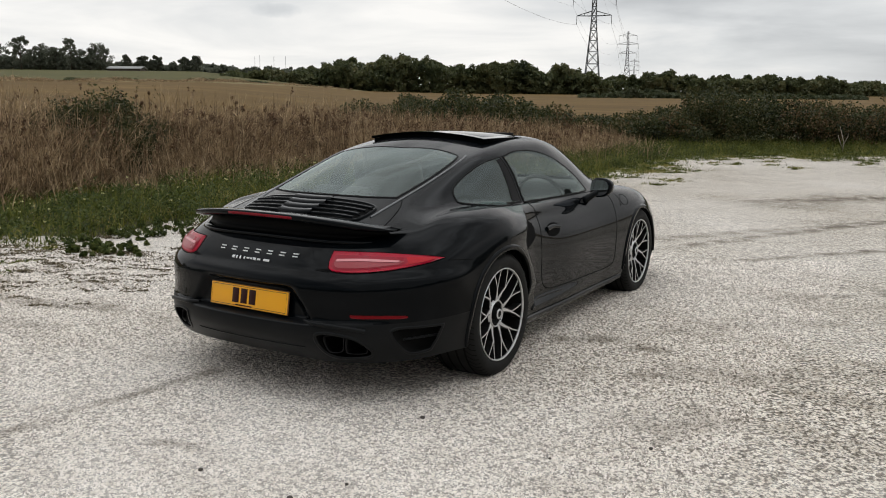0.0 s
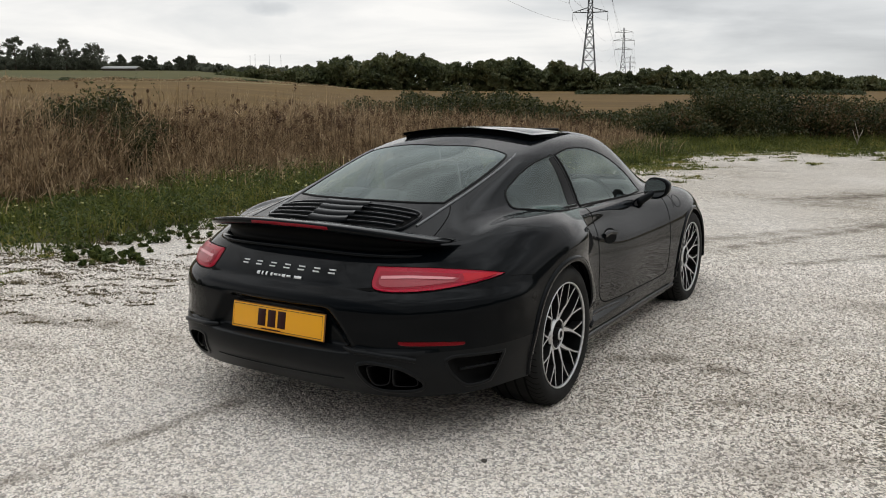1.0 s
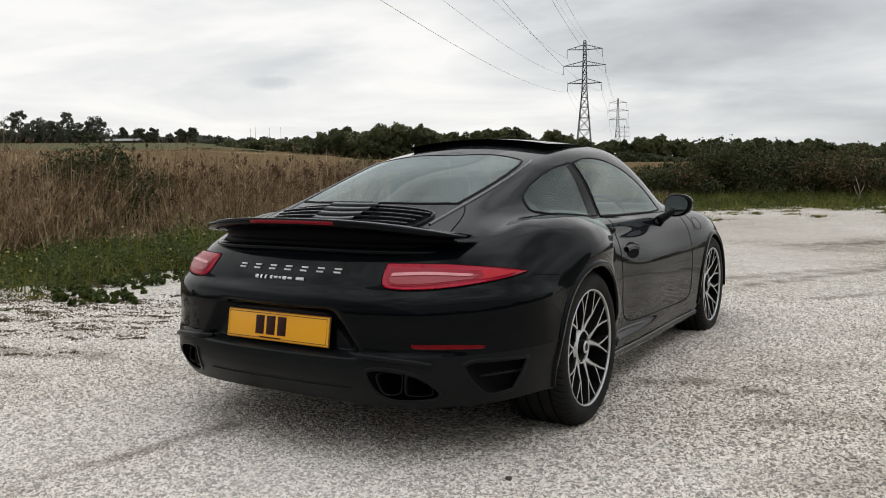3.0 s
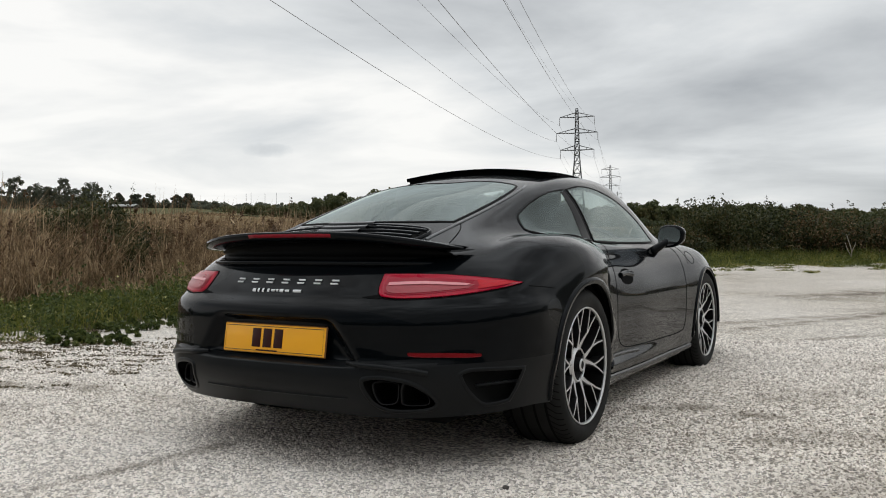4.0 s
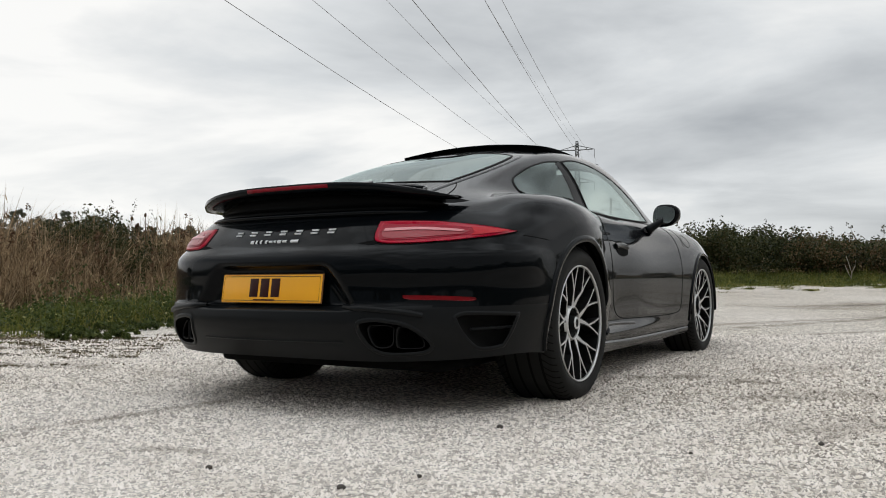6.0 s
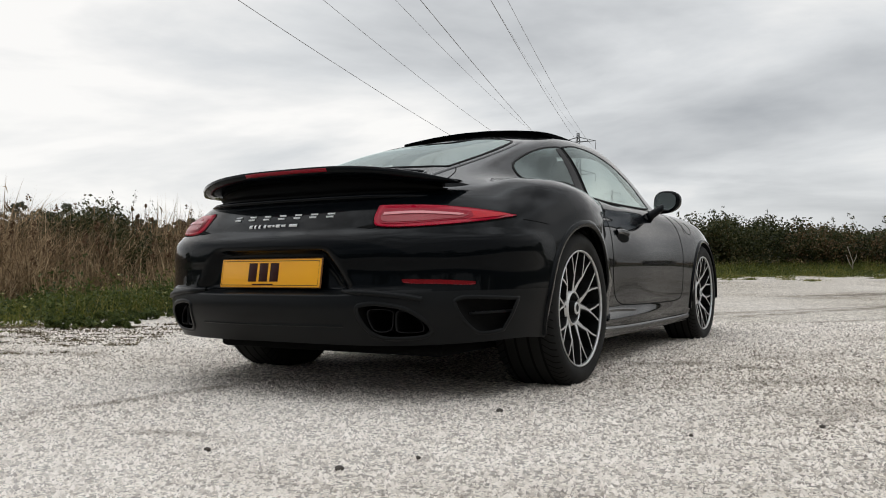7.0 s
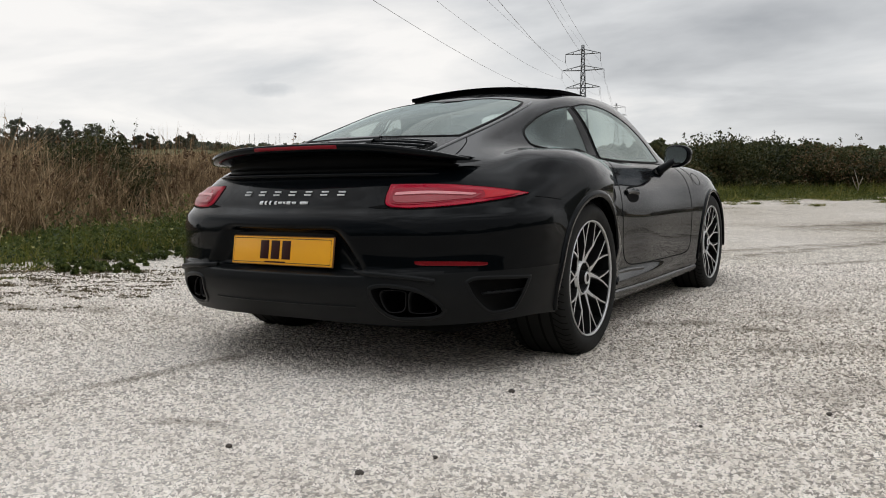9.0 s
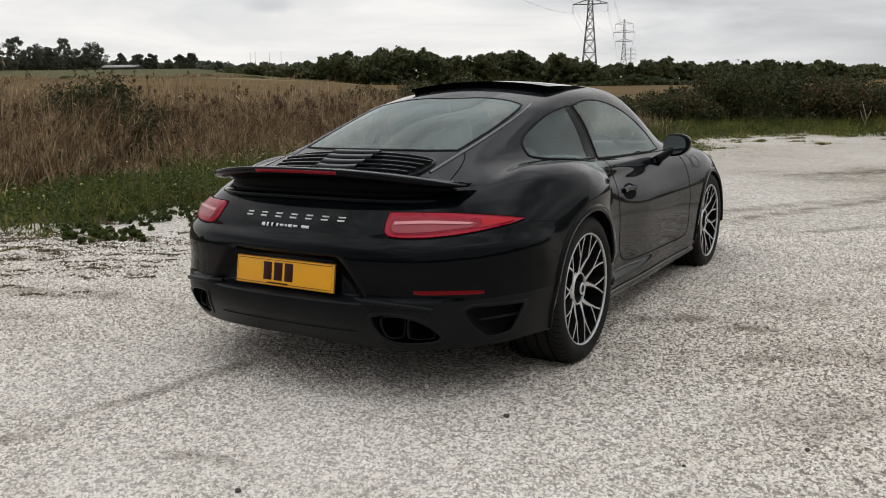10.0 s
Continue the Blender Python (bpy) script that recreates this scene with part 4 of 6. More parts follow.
def make_wheel(R, width, rim_r, name="wheel"):
    """A wheel at the origin whose outer face looks along +x."""
    w = new(name)
    h = width / 2
    prof = [(-h + .02, rim_r - .006), (-h + .004, rim_r + .015), (-h, rim_r + .05), (-h + .012, R - .022), (-h + .035, R - .004), (-h * .5, R), (h * .5, R),
            (h - .035, R - .004), (h - .012, R - .022), (h, rim_r + .05), (h - .004, rim_r + .018), (h - .016, rim_r - .004)]
    tyre = part("tyre", lathe(prof, seg=96), TYRE, w, "black low-profile tyre with directional tread")
    # tread: straight grooves round the crown, short slanted cuts on the shoulders
    gv, gf = [], []
    for i in range(64):
        a0 = 2 * math.pi * i / 64
        for sd in (-1, 1):
            base = len(gv)
            for k in range(7):
                t = .56 + .44 * k / 6
                x = sd * (0.012 + t * (h - 0.018))
                rr = R + 0.0015 - (0.004 * max(0, (t - .75) / .25)) - (0.016 * max(0, (t - .88) / .12))
                a = a0 + 0.26 * (t - .56)
                for da in (-.008, .008):
                    gv.append((x, rr * math.cos(a + da), rr * math.sin(a + da)))
            for k in range(6):
                gf.append((base + 2 * k, base + 2 * k + 1, base + 2 * k + 3, base + 2 * k + 2))
    for x0 in (-.56 * h, -.20 * h, .20 * h, .56 * h):
        base = len(gv)
        for i in range(96):
            a = 2 * math.pi * i / 96
            for dx in (-.0055, .0055):
                gv.append((x0 + dx, (R + .0016) * math.cos(a), (R + .0016) * math.sin(a)))
        for i in range(96):
            j = (i + 1) % 96
            gf.append((base + 2 * i, base + 2 * i + 1, base + 2 * j + 1, base + 2 * j))
    # near-black bands on the rubber stand in for the shade down in the grooves
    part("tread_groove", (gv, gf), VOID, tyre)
    rim = part("rim", lathe([(h - .010, rim_r - .003), (h - .006, rim_r + .002), (h - .010, rim_r + .0035), (h - .016, rim_r + .0045), (h - .018, rim_r + .000), (h - .018, rim_r - .005)], seg=96, closed=True), RIM_SILVER, w, "machined silver alloy rim")
    # barrel and disc are coloured near-black for the shade behind the spokes
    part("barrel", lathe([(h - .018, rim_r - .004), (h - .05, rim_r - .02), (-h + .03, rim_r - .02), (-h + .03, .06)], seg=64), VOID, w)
    part("brake_disc", lathe([(-.02, .07), (-.02, .205), (.0, .205), (.0, .07)], seg=48, closed=True), BRAKE, w, "steel brake disc coloured dark for the shade behind the spokes")
    # five pairs of arms leave the hub; each arm forks on its way to the rim. Black ribs with machined faces.
    face = h - .022
    for i in range(10):
        a = 2 * math.pi * (i + .5) / 10
        root = 2 * math.pi / 5 * round(a / (2 * math.pi / 5) + (1e-6 if i % 2 else -1e-6))
        sw = 1 if a > root else -1
        for name_, mat, wd, dep, lift in (("spoke", RIM_BLACK, 1.06, .045, 0.0), ("spoke_face", RIM_SILVER, .60, .003, .0015)):
            verts, faces = [], []

            def rib(path):
                pts = [Vector((x, r * math.cos(b_), r * math.sin(b_))) for b_, r, x, _w in path]
                b = len(verts)
                for k, P in enumerate(pts):
                    d = pts[min(k + 1, len(pts) - 1)] - pts[max(k - 1, 0)]
                    s = d.cross(Vector((1, 0, 0))).normalized()
                    for sg in (1, -1):
                        verts.append(P + s * path[k][3] * wd / 2 * sg + Vector((lift, 0, 0)))
                        verts.append(P + s * path[k][3] * wd / 2 * sg * 1.15 + Vector((lift - dep, 0, 0)))
                for k in range(len(pts) - 1):
                    o = b + 4 * k
                    faces.extend([(o, o + 2, o + 6, o + 4), (o, o + 4, o + 5, o + 1), (o + 2, o + 3, o + 7, o + 6)])
                e = b + 4 * (len(pts) - 1)
                faces.extend([(b, b + 1, b + 3, b + 2), (e, e + 2, e + 3, e + 1)])
            rib([(root + sw * .12, .066, face - .030, .038), (root + sw * .15, .088, face - .025, .029), (root + sw * .235, .118, face - .017, .021), (a, rim_r * .60, face - .007, .016)])
            for sg in (-1, 1):
                rib([(a + sg * .008, rim_r * .585, face - .0075, .0125), (a + sg * .085, rim_r * .78, face - .002, .010), (a + sg * .157, rim_r * .985, face + .004, .0105)])
            part(name_, mesh_of(name_, verts, faces, mat, smooth=False), mat, rim)
    hub = part("hub", lathe([(face - .060, .090), (face - .034, .074), (face - .030, .056), (face - .050, .052), (face - .052, .0)], seg=40), SEAL, w, "black centre-lock hub")
    part("hub_ring", lathe([(face - .036, .0800), (face - .021, .0735), (face - .019, .0700), (face - .024, .0668)], seg=40), RIM_SILVER, hub, "bright silver hub flange")
    part("centre_cap", lathe([(face - .050, .034), (face - .012, .031), (face - .006, .025), (face - .008, .0)], seg=32), SEAL, hub, "round centre cap with silver ring")
    part("cap_ring", lathe([(face - .013, .0305), (face - .0045, .0255), (face - .004, .021), (face - .008, .016)], seg=32), RIM_SILVER, hub)
    return w


def add_wheels(car):
    rear = make_wheel(0.345, 0.295, 0.252)
    front = make_wheel(0.340, 0.24, 0.250)
    for src, y, z, x in ((rear, 0.0, .345, .79), (front, 2.45, .340, .775)):
        src.parent = car
        src.matrix_basis = pose(x, y, z, 11 if y == 0 else 3)
        tagged(src, "black wheel with silver forked spokes")
        copy_thing(src, pose(-x, y, z, -20, 0, 180))
    return rear


def add_tail(car):
    # number plate
    pl = part("number_plate", box_bm(0.52, 0.006, 0.112, pose(0, -0.971, 0.511, -9.0), 0.003), PLATE_Y, car, "yellow rear number plate with dark characters")
    part("plate_edge", box_bm(0.526, 0.005, 0.118, pose(0.002, -0.968, 0.511, -9.0), 0.002), PLATE_EDGE, pl, "dark amber plate edge")
    rim_v = [(-.252, -.048), (.252, -.048), (.252, .048), (-.252, .048)]
    m = pose(0, -0.971, 0.511, -9.0)
    v, f = tube([m @ Vector((a, -.0032, b)) for a, b in rim_v], 0.0012, 4, True)
    part("border_line", (v, f), TRIM, pl)
    for i, a in enumerate((-.085, -.028, .029)):
        part("dark_bar", box_bm(0.044, 0.002, 0.074, m @ pose(a, -.0038, 0.003), 0.0008, 1), PLATE_K, pl)
    part("maker_line", box_bm(0.11, 0.002, 0.006, m @ pose(-.028, -.0036, -.046)), PLATE_K, pl)
    # tail lights
    for sd in (1, -1):
        out = TAIL_LIGHT * np.array([sd, 1])
        tl = part("tail_light", patch(out, "rear", 1, 0.006, rings=8, bulge=0.004, rim=0.02), RED, car, "red wraparound tail light")
        def inner(pts, lift):
            return patch(curve2d([(a * sd, b) for a, b in pts], 6), "rear", 1, lift, rings=4)
        part("light_window", inner([(.462, .747), (.462, .747), (.60, .747), (.768, .734), (.768, .734), (.745, .707), (.745, .707), (.62, .692), (.53, .688), (.480, .693), (.464, .712)], 0.0105), RED_MID, tl)
        part("lens_panel", inner([(.472, .728), (.472, .728), (.60, .730), (.745, .722), (.745, .722), (.732, .709), (.732, .709), (.62, .697), (.53, .693), (.488, .697), (.473, .712)], 0.0125), RED_PANEL, tl)
        part("light_bar", inner([(.477, .729), (.477, .729), (.60, .7325), (.722, .724), (.722, .7165), (.722, .7165), (.60, .7225), (.478, .7185), (.478, .7185)], 0.0155), RED_PALE, tl, "pale light bar")
        part("lens_tip", inner([(.742, .738), (.742, .738), (.79, .735), (.840, .728), (.820, .719), (.785, .711), (.755, .706), (.755, .706), (.757, .718)], 0.0115), RED_TIP, tl)
        part("light_gap", strip(shrink(out, -0.003), "rear", 1, 0.008, 0.001, closed=True), VOID, tl)
        part("lower_slit", patch(curve2d([(.385 * sd, .682), (.385 * sd, .682), (.45 * sd, .692), (.47 * sd, .684), (.45 * sd, .677)], 5), "rear", 1, .0015, rings=3), VOID, tl)
        # side outlet in the bumper
        vent = OUTLET * np.array([sd, 1])
        ve = part("bumper_outlet", tunnel(vent, 0.09, .9), VOID, car, "dark air outlet in the bumper corner")
        part("outlet_edge", strip(vent, "rear", 1, .016, .0012, .0, closed=True), VALANCE, ve)
        part("outlet_bar", tube([Vector((a * sd, b, c)) for a, b, c in ((.775, -.735, .357), (.82, -.665, .359), (.875, -.575, .361))], .006, 6), VALANCE, ve)
        # twin tail pipes in an oval opening
        surround = EXHAUST * np.array([sd, 1])
        ex = part("exhaust_surround", tunnel(surround, 0.16, .95), VOID, car, "dark oval exhaust opening")
        part("surround_edge", strip(surround, "rear", 1, .018, .002, .002, closed=True), VALANCE, ex)
        for loop in ([(.450, .365), (.475, .378), (.535, .372), (.541, .345), (.533, .297), (.490, .289), (.466, .31)],
                     [(.552, .371), (.598, .361), (.632, .33), (.642, .303), (.628, .288), (.56, .288), (.547, .31)]):
            c2 = curve2d(loop, 5)
            mid = c2.mean(0)
            n = len(c2)
            rings = []
            for grow, dy in ((1.0, .10), (1.0, .004), (.95, -.004), (.87, .002), (.83, .02), (.80, .12)):
                ring = []
                for q in c2:
                    w = mid + (q - mid) * grow
                    ring.append(Vector((w[0] * sd, -.945 + .55 * max(0, q[0] - .44) ** 1.05 + dy, w[1])))
                rings.append(ring)
            v = [p for r in rings for p in r]
            f = [(r * n + i, r * n + (i + 1) % n, (r + 1) * n + (i + 1) % n, (r + 1) * n + i) for r in range(len(rings) - 1) for i in range(n)]
            f.append(tuple((len(rings) - 1) * n + i for i in range(n)))
            part("tail_pipe", (v, f), PIPE, ex, "black oval tail pipe")
        # bar over the exhaust, and the step that runs to it from the plate
        part("bumper_ridge", strip(curve2d([(.36 * sd, .440), (.48 * sd, .436), (.60 * sd, .424), (.655 * sd, .412)], 8, False), "rear", 1, .022, .006, .007), VALANCE, car)
    part("rear_reflector", patch(curve2d([(.588, .487), (.588, .487), (.70, .484), (.785, .4775), (.797, .472), (.786, .4640), (.70, .468), (.60, .472)], 5), "rear", 1, 0.002, rings=4, rim=0.01), RED_REFLECTOR, car, "thin red bumper reflector")
    part("valance_crease", strip(curve2d([(-.36, .312), (-.2, .310), (0, .310), (.36, .312)], 10, False), "rear", 1, .008, .003, .001), VALANCE, car)
    # lettering: plain bars stand for the maker's and model's names
    for i in range(7):
        a = -.245 + i * .0815
        for z in (.7285, .7405):
            part("badge_letter_bar", strip([(a - .017, z), (a, z), (a + .017, z)], "rear", 1, .0060, .004, .001), BADGE, car, "plain silver letter bar")
    for a0, a1, h in ((-.150, -.132, .021), (-.122, -.112, .023), (-.098, -.088, .023), (-.070, -.058, .020), (-.050, -.030, .012), (-.024, -.012, .012), (-.005, .015, .018), (.022, .044, .012), (.064, .104, .016)):
        part("badge_script_bar", strip([(a0, .699), ((a0 + a1) / 2, .699), (a1, .699)], "rear", 1, h * .8, .004, .001), BADGE, car, "plain silver script bar")
    # rear wing
    nx = 61
    def wing(profile, half, n=nx):
        v, f = [], []
        m = len(profile(0.0))
        for i in range(n):
            t = -1 + 2 * i / (n - 1)
            x = half * t
            for y, z in profile(t):
                v.append((x, y, z))
        for i in range(n - 1):
            for j in range(m):
                k = (j + 1) % m
                f.append((i * m + j, (i + 1) * m + j, (i + 1) * m + k, i * m + k))
        f.append(tuple(range(m)))
        f.append(tuple((n - 1) * m + j for j in range(m))[::-1])
        return v, f

    def blade(t):
        a = abs(t)
        yt = -.885 + .205 * a ** 4
        zt = .930 - .062 * a ** 3
        th = .030 * (1 - a ** 10) + .010
        yf = -.70 + .09 * a ** 2
        yf = max(yf, yt + .05)
        zf = .908 - .038 * a ** 2.5
        ch = 1 - a ** 8
        return [(yt, zt), (yt + .012, zt + .003 * ch), (yt + .09, zt - .001 * ch), (yf - .02, zf + .002), (yf, zf - .006), (yf - .01, zf - .03 * ch - .008), (yt + .14, zt - th - .014 * ch), (yt + .04, zt - th * .9), (yt + .008, zt - th * .62)]
    wg = part("rear_wing", wing(blade, .672), PAINT, car, "black fixed rear wing blade")

    def under(t):
        a = abs(t)
        y0 = -.815 + .17 * a ** 4
        zb = .897 - .055 * a ** 3
        return [(y0, .812), (y0 + .022, .835), (y0 + .030, .86 - .02 * a ** 3), (y0 + .012, zb), (y0 + .12, zb), (y0 + .13, .80)]
    part("wing_base", wing(under, .610), WING_DARK, wg, "dark underside of the wing")

    def lip(t):
        a = abs(t)
        y0 = -.840 + .25 * a ** 5
        z0 = .808 - .004 * a ** 2
        c = 1 - .55 * a ** 8
        return [(y0, z0), (y0 + .012, z0 + .010 * c), (y0 + .10, z0 + .014 * c), (y0 + .10, z0 - .03 * c), (y0 + .012, z0 - .012 * c)]
    part("wing_lip", wing(lip, .668), PAINT, wg)

    def lamp(t):
        yt = -.885 + .205 * (abs(t) * .215 / .672) ** 4 - .0015
        zt = .930 - .062 * (abs(t) * .215 / .672) ** 3
        return [(yt + .001, zt - .0055), (yt + .02, zt - .0055), (yt + .03, zt - .0185), (yt + .007, zt - .0195)]
    part("brake_light", wing(lamp, .215, 13), RED_LAMP, wg, "red high-level brake light strip")
    # engine lid louvres
    for sd in (1, -1):
        bay = curve2d([(.07 * sd, -.432), (.07 * sd, -.432), (.30 * sd, -.422), (.385 * sd, -.430), (.408 * sd, -.462), (.40 * sd, -.56), (.375 * sd, -.605), (.30 * sd, -.628), (.07 * sd, -.645), (.07 * sd, -.645)], 6)
        g = part("engine_grille", patch(bay, "top", 1, .003, rings=6), VOID, car, "black louvred engine vent")
        part("grille_rim", strip(bay, "top", 1, .012, .004, .006, closed=True), PAINT, g)
        for k in range(4):
            y = -.468 - k * .043
            x1 = .398 - .010 * k
            part("louvre", strip(curve2d([(.09 * sd, y - .012), (.24 * sd, y - .006), (x1 * sd, y + .004)], 4, False), "top", 1, .011, .012, .006), PAINT, g)
    for k in range(4):
        y = -.455 - k * .050
        w = .125 - .006 * k
        part("lid_plate", strip(curve2d([(-w, y + .006), (-w * .6, y - .002), (0, y - .005), (w * .6, y - .002), (w, y + .006)], 4, False), "top", 1, .041, .016, .009), PAINT, car, "glossy black overlapping cover plate")
    for sd in (1, -1):
        part("pillar_trim", strip(curve2d([(.434 * sd, -.53), (.456 * sd, -.30), (.468 * sd, -.12), (.474 * sd, .05), (.476 * sd, .20), (.472 * sd, .33), (.462 * sd, .39)], 8, False), "top", 1, .009, .004, .002), ALU, car, "thin dark metal trim beside the rear window")
    # panel gaps
    for sd in (1, -1):
        part("panel_gap", strip(curve2d([(.462 * sd, -.285), (.497 * sd, -.35), (.522 * sd, -.43), (.540 * sd, -.52), (.552 * sd, -.60)], 8, False), "top", 1, .006, .0015), VOID, car)
        part("panel_gap", strip(curve2d([(-.48, .716), (-.40, .708), (-.33, .70)], 8, False), "side", sd, .004, .0012), VOID, car)


def add_sides(car):
    for sd, door in zip((1, -1), C.doors):
        # handle in its scoop
        scoop = curve2d([(.79, .700), (.82, .730), (.885, .740), (.95, .730), (.98, .700), (.955, .668), (.885, .656), (.815, .668)], 6)
        part("handle_scoop", patch(scoop, "side", sd, .002, rings=4), VOID, door)
        part("door_handle", strip(curve2d([(.795, .708), (.885, .716), (.976, .706)], 6, False), "side", sd, .030, .006, .007), PAINT, door, "black pull handle")
        # mirror
        mir = new("door_mirror")
        mir.parent = door
        bm = bmesh.new()
        bmesh.ops.create_uvsphere(bm, u_segments=32, v_segments=20, radius=1.0)
        for v in bm.verts:
            x, y, z = v.co
            sx = math.copysign(abs(x) ** .75, x)
            sz = math.copysign(abs(z) ** .75, z)
            v.co = (sx * .086 + .012 * z, y * .085 if y > 0 else y * .020, sz * .068 * (1.0 - .16 * x))
        smooth_bm(bm)
        m = pose(.882 * sd, 1.55, .915, 0, 0, -14 * sd)
        bmesh.ops.transform(bm, matrix=m @ Matrix.Diagonal((sd, 1, 1, 1)), verts=bm.verts)
        part("mirror_housing", bm, PAINT, mir, "black mirror housing")
        bm = bmesh.new()
        bmesh.ops.create_circle(bm, cap_ends=True, segments=32, radius=1.0)
        for v in bm.verts:
            x, y, z = v.co
            v.co = (math.copysign(abs(x) ** .75, x) * .073 + .010 * y, -.0205, math.copysign(abs(y) ** .75, y) * .056 * (1.0 - .16 * x))
        bmesh.ops.transform(bm, matrix=m @ Matrix.Diagonal((sd, 1, 1, 1)), verts=bm.verts)
        part("mirror_glass", bm, MIRROR, mir)
        part("mirror_arm", tube([(.775 * sd, 1.50, .815), (.80 * sd, 1.51, .838), (.835 * sd, 1.53, .865), (.87 * sd, 1.56, .895)], [.034, .027, .022, .024], 10), PAINT, mir)
        part("mirror_foot", patch(curve2d([(1.42, .815), (1.45, .832), (1.52, .838), (1.58, .83), (1.57, .812), (1.48, .805)], 5), "side", sd, .006, rings=3), TRIM, mir)
        # sill
        part("side_sill", strip(curve2d([(.40, .215), (.8, .20), (1.3, .195), (1.8, .195), (2.06, .20)], 8, False), "side", sd, .04, .008, .008), PAINT, car, "black side skirt")
        part("sill_scoop", strip(curve2d([(.50, .262), (.58, .300), (.75, .302), (1.0, .292)], 8, False), "side", sd, .018, .004, .004), PAINT, car)
        part("panel_gap", strip(curve2d([(2.02, .855), (2.06, .80), (2.05, .74)], 8, False), "side", sd, .005, .0012), VOID, car)
    # round filler flap on the right wing
    part("filler_flap_gap", strip([(2.14 + .062 * math.cos(w), .778 + .040 * math.sin(w)) for w in np.linspace(0, 2 * math.pi, 28, endpoint=False)], "side", 1, .005, .0012, closed=True), VOID, car)
    # raised sunroof panel
    v, f = [], []
    nx, ny = 21, 13
    for lay in (0, 1):
        for j in range(ny):
            for i in range(nx):
                a, b = -1 + 2 * i / (nx - 1), j / (ny - 1)
                x = .46 * a * (1 - .06 * abs(2 * b - 1) ** 4)
                y = .66 + .60 * b + (.02 * (1 - a * a) * (1 - 2 * b))
                z = 1.300 + .022 * b - .030 * b * b - .036 * a * a - lay * .018
                v.append((x, y, z))
    for lay in (0, 1):
        for j in range(ny - 1):
            for i in range(nx - 1):
                q = lay * nx * ny + j * nx + i
                f.append((q, q + 1, q + nx + 1, q + nx))
    rimv = [i for i in range(nx)] + [j * nx + nx - 1 for j in range(1, ny)] + [(ny - 1) * nx + i for i in range(nx - 2, -1, -1)] + [j * nx for j in range(ny - 2, 0, -1)]
    for a, b in zip(rimv, rimv[1:] + rimv[:1]):
        f.append((a, b, b + nx * ny, a + nx * ny))
    sr = part("sunroof", (v, f), PAINT, car, "black sunroof panel slid back and raised")
    for sd in (1, -1):
        part("sunroof_arm", box_bm(.02, .36, .03, pose(.36 * sd, .95, 1.262, 0), .004), TRIM, sr)
    # added filler: the shadowed gap under the panel as a near-black body
    part("sunroof_gap_shade", ([(x * .97, y + (.012 if y < .95 else -.012), z - (.016 if k < nx * ny else .034)) for k, (x, y, z) in enumerate(v)], f), VOID, sr, "near-black filler for the shaded gap under the raised panel")
    part("wind_deflector", box_bm(.60, .012, .03, pose(0, 1.34, 1.272, 20), .004), TRIM, sr)


def add_interior(car):
    part("cabin_floor", box_bm(1.25, 2.3, .04, pose(0, .95, .34), .01), SEATM, car)
    part("cabin_side", box_bm(.03, 2.2, .45, pose(.72, .95, .58), .01), SEATM, car)
    part("cabin_side", box_bm(.03, 2.2, .45, pose(-.72, .95, .58), .01), SEATM, car)
    part("parcel_shelf", box_bm(.92, .50, .04, pose(0, -.02, .79), .015), SEATM, car)
    part("dashboard", box_bm(1.3, .4, .22, pose(0, 1.98, .80), .06, 3), SEATM, car)
    for x in (.36, -.36):
        st = new("seat")
        st.parent = car
        tagged(st, "black leather sports seat")
        part("seat_base", box_bm(.50, .52, .18, pose(x, 1.15, .50, 8), .05, 3), SEATM, st)
        part("backrest", box_bm(.53, .14, .66, pose(x, .80, .78, 14), .06, 3), SEATM, st)
        part("headrest", box_bm(.32, .11, .24, pose(x, .70, 1.09, 10), .045, 3), SEATM, st)
        part("rear_seat", box_bm(.45, .12, .42, pose(x * .95, .28, .76, 20), .05, 3), SEATM, car)
    cx, cy, cz = .36, 1.70, .80
    pts = [Vector((cx + .18 * math.cos(w), cy - .07 * math.sin(w), cz + .165 * math.sin(w))) for w in np.linspace(0, 2 * math.pi, 40, endpoint=False)]
    sw = part("steering_wheel", tube(pts, .014, 8, True), SEATM, car, "black three-spoke steering wheel")
    for w in (0, math.pi, -math.pi / 2):
        part("wheel_spoke", tube([(cx, cy, cz), (cx + .17 * math.cos(w), cy - .066 * math.sin(w), cz + .155 * math.sin(w))], .013, 6), SEATM, sw)


car = make_car()
add_wheels(car)
add_tail(car)
add_sides(car)
add_interior(car)


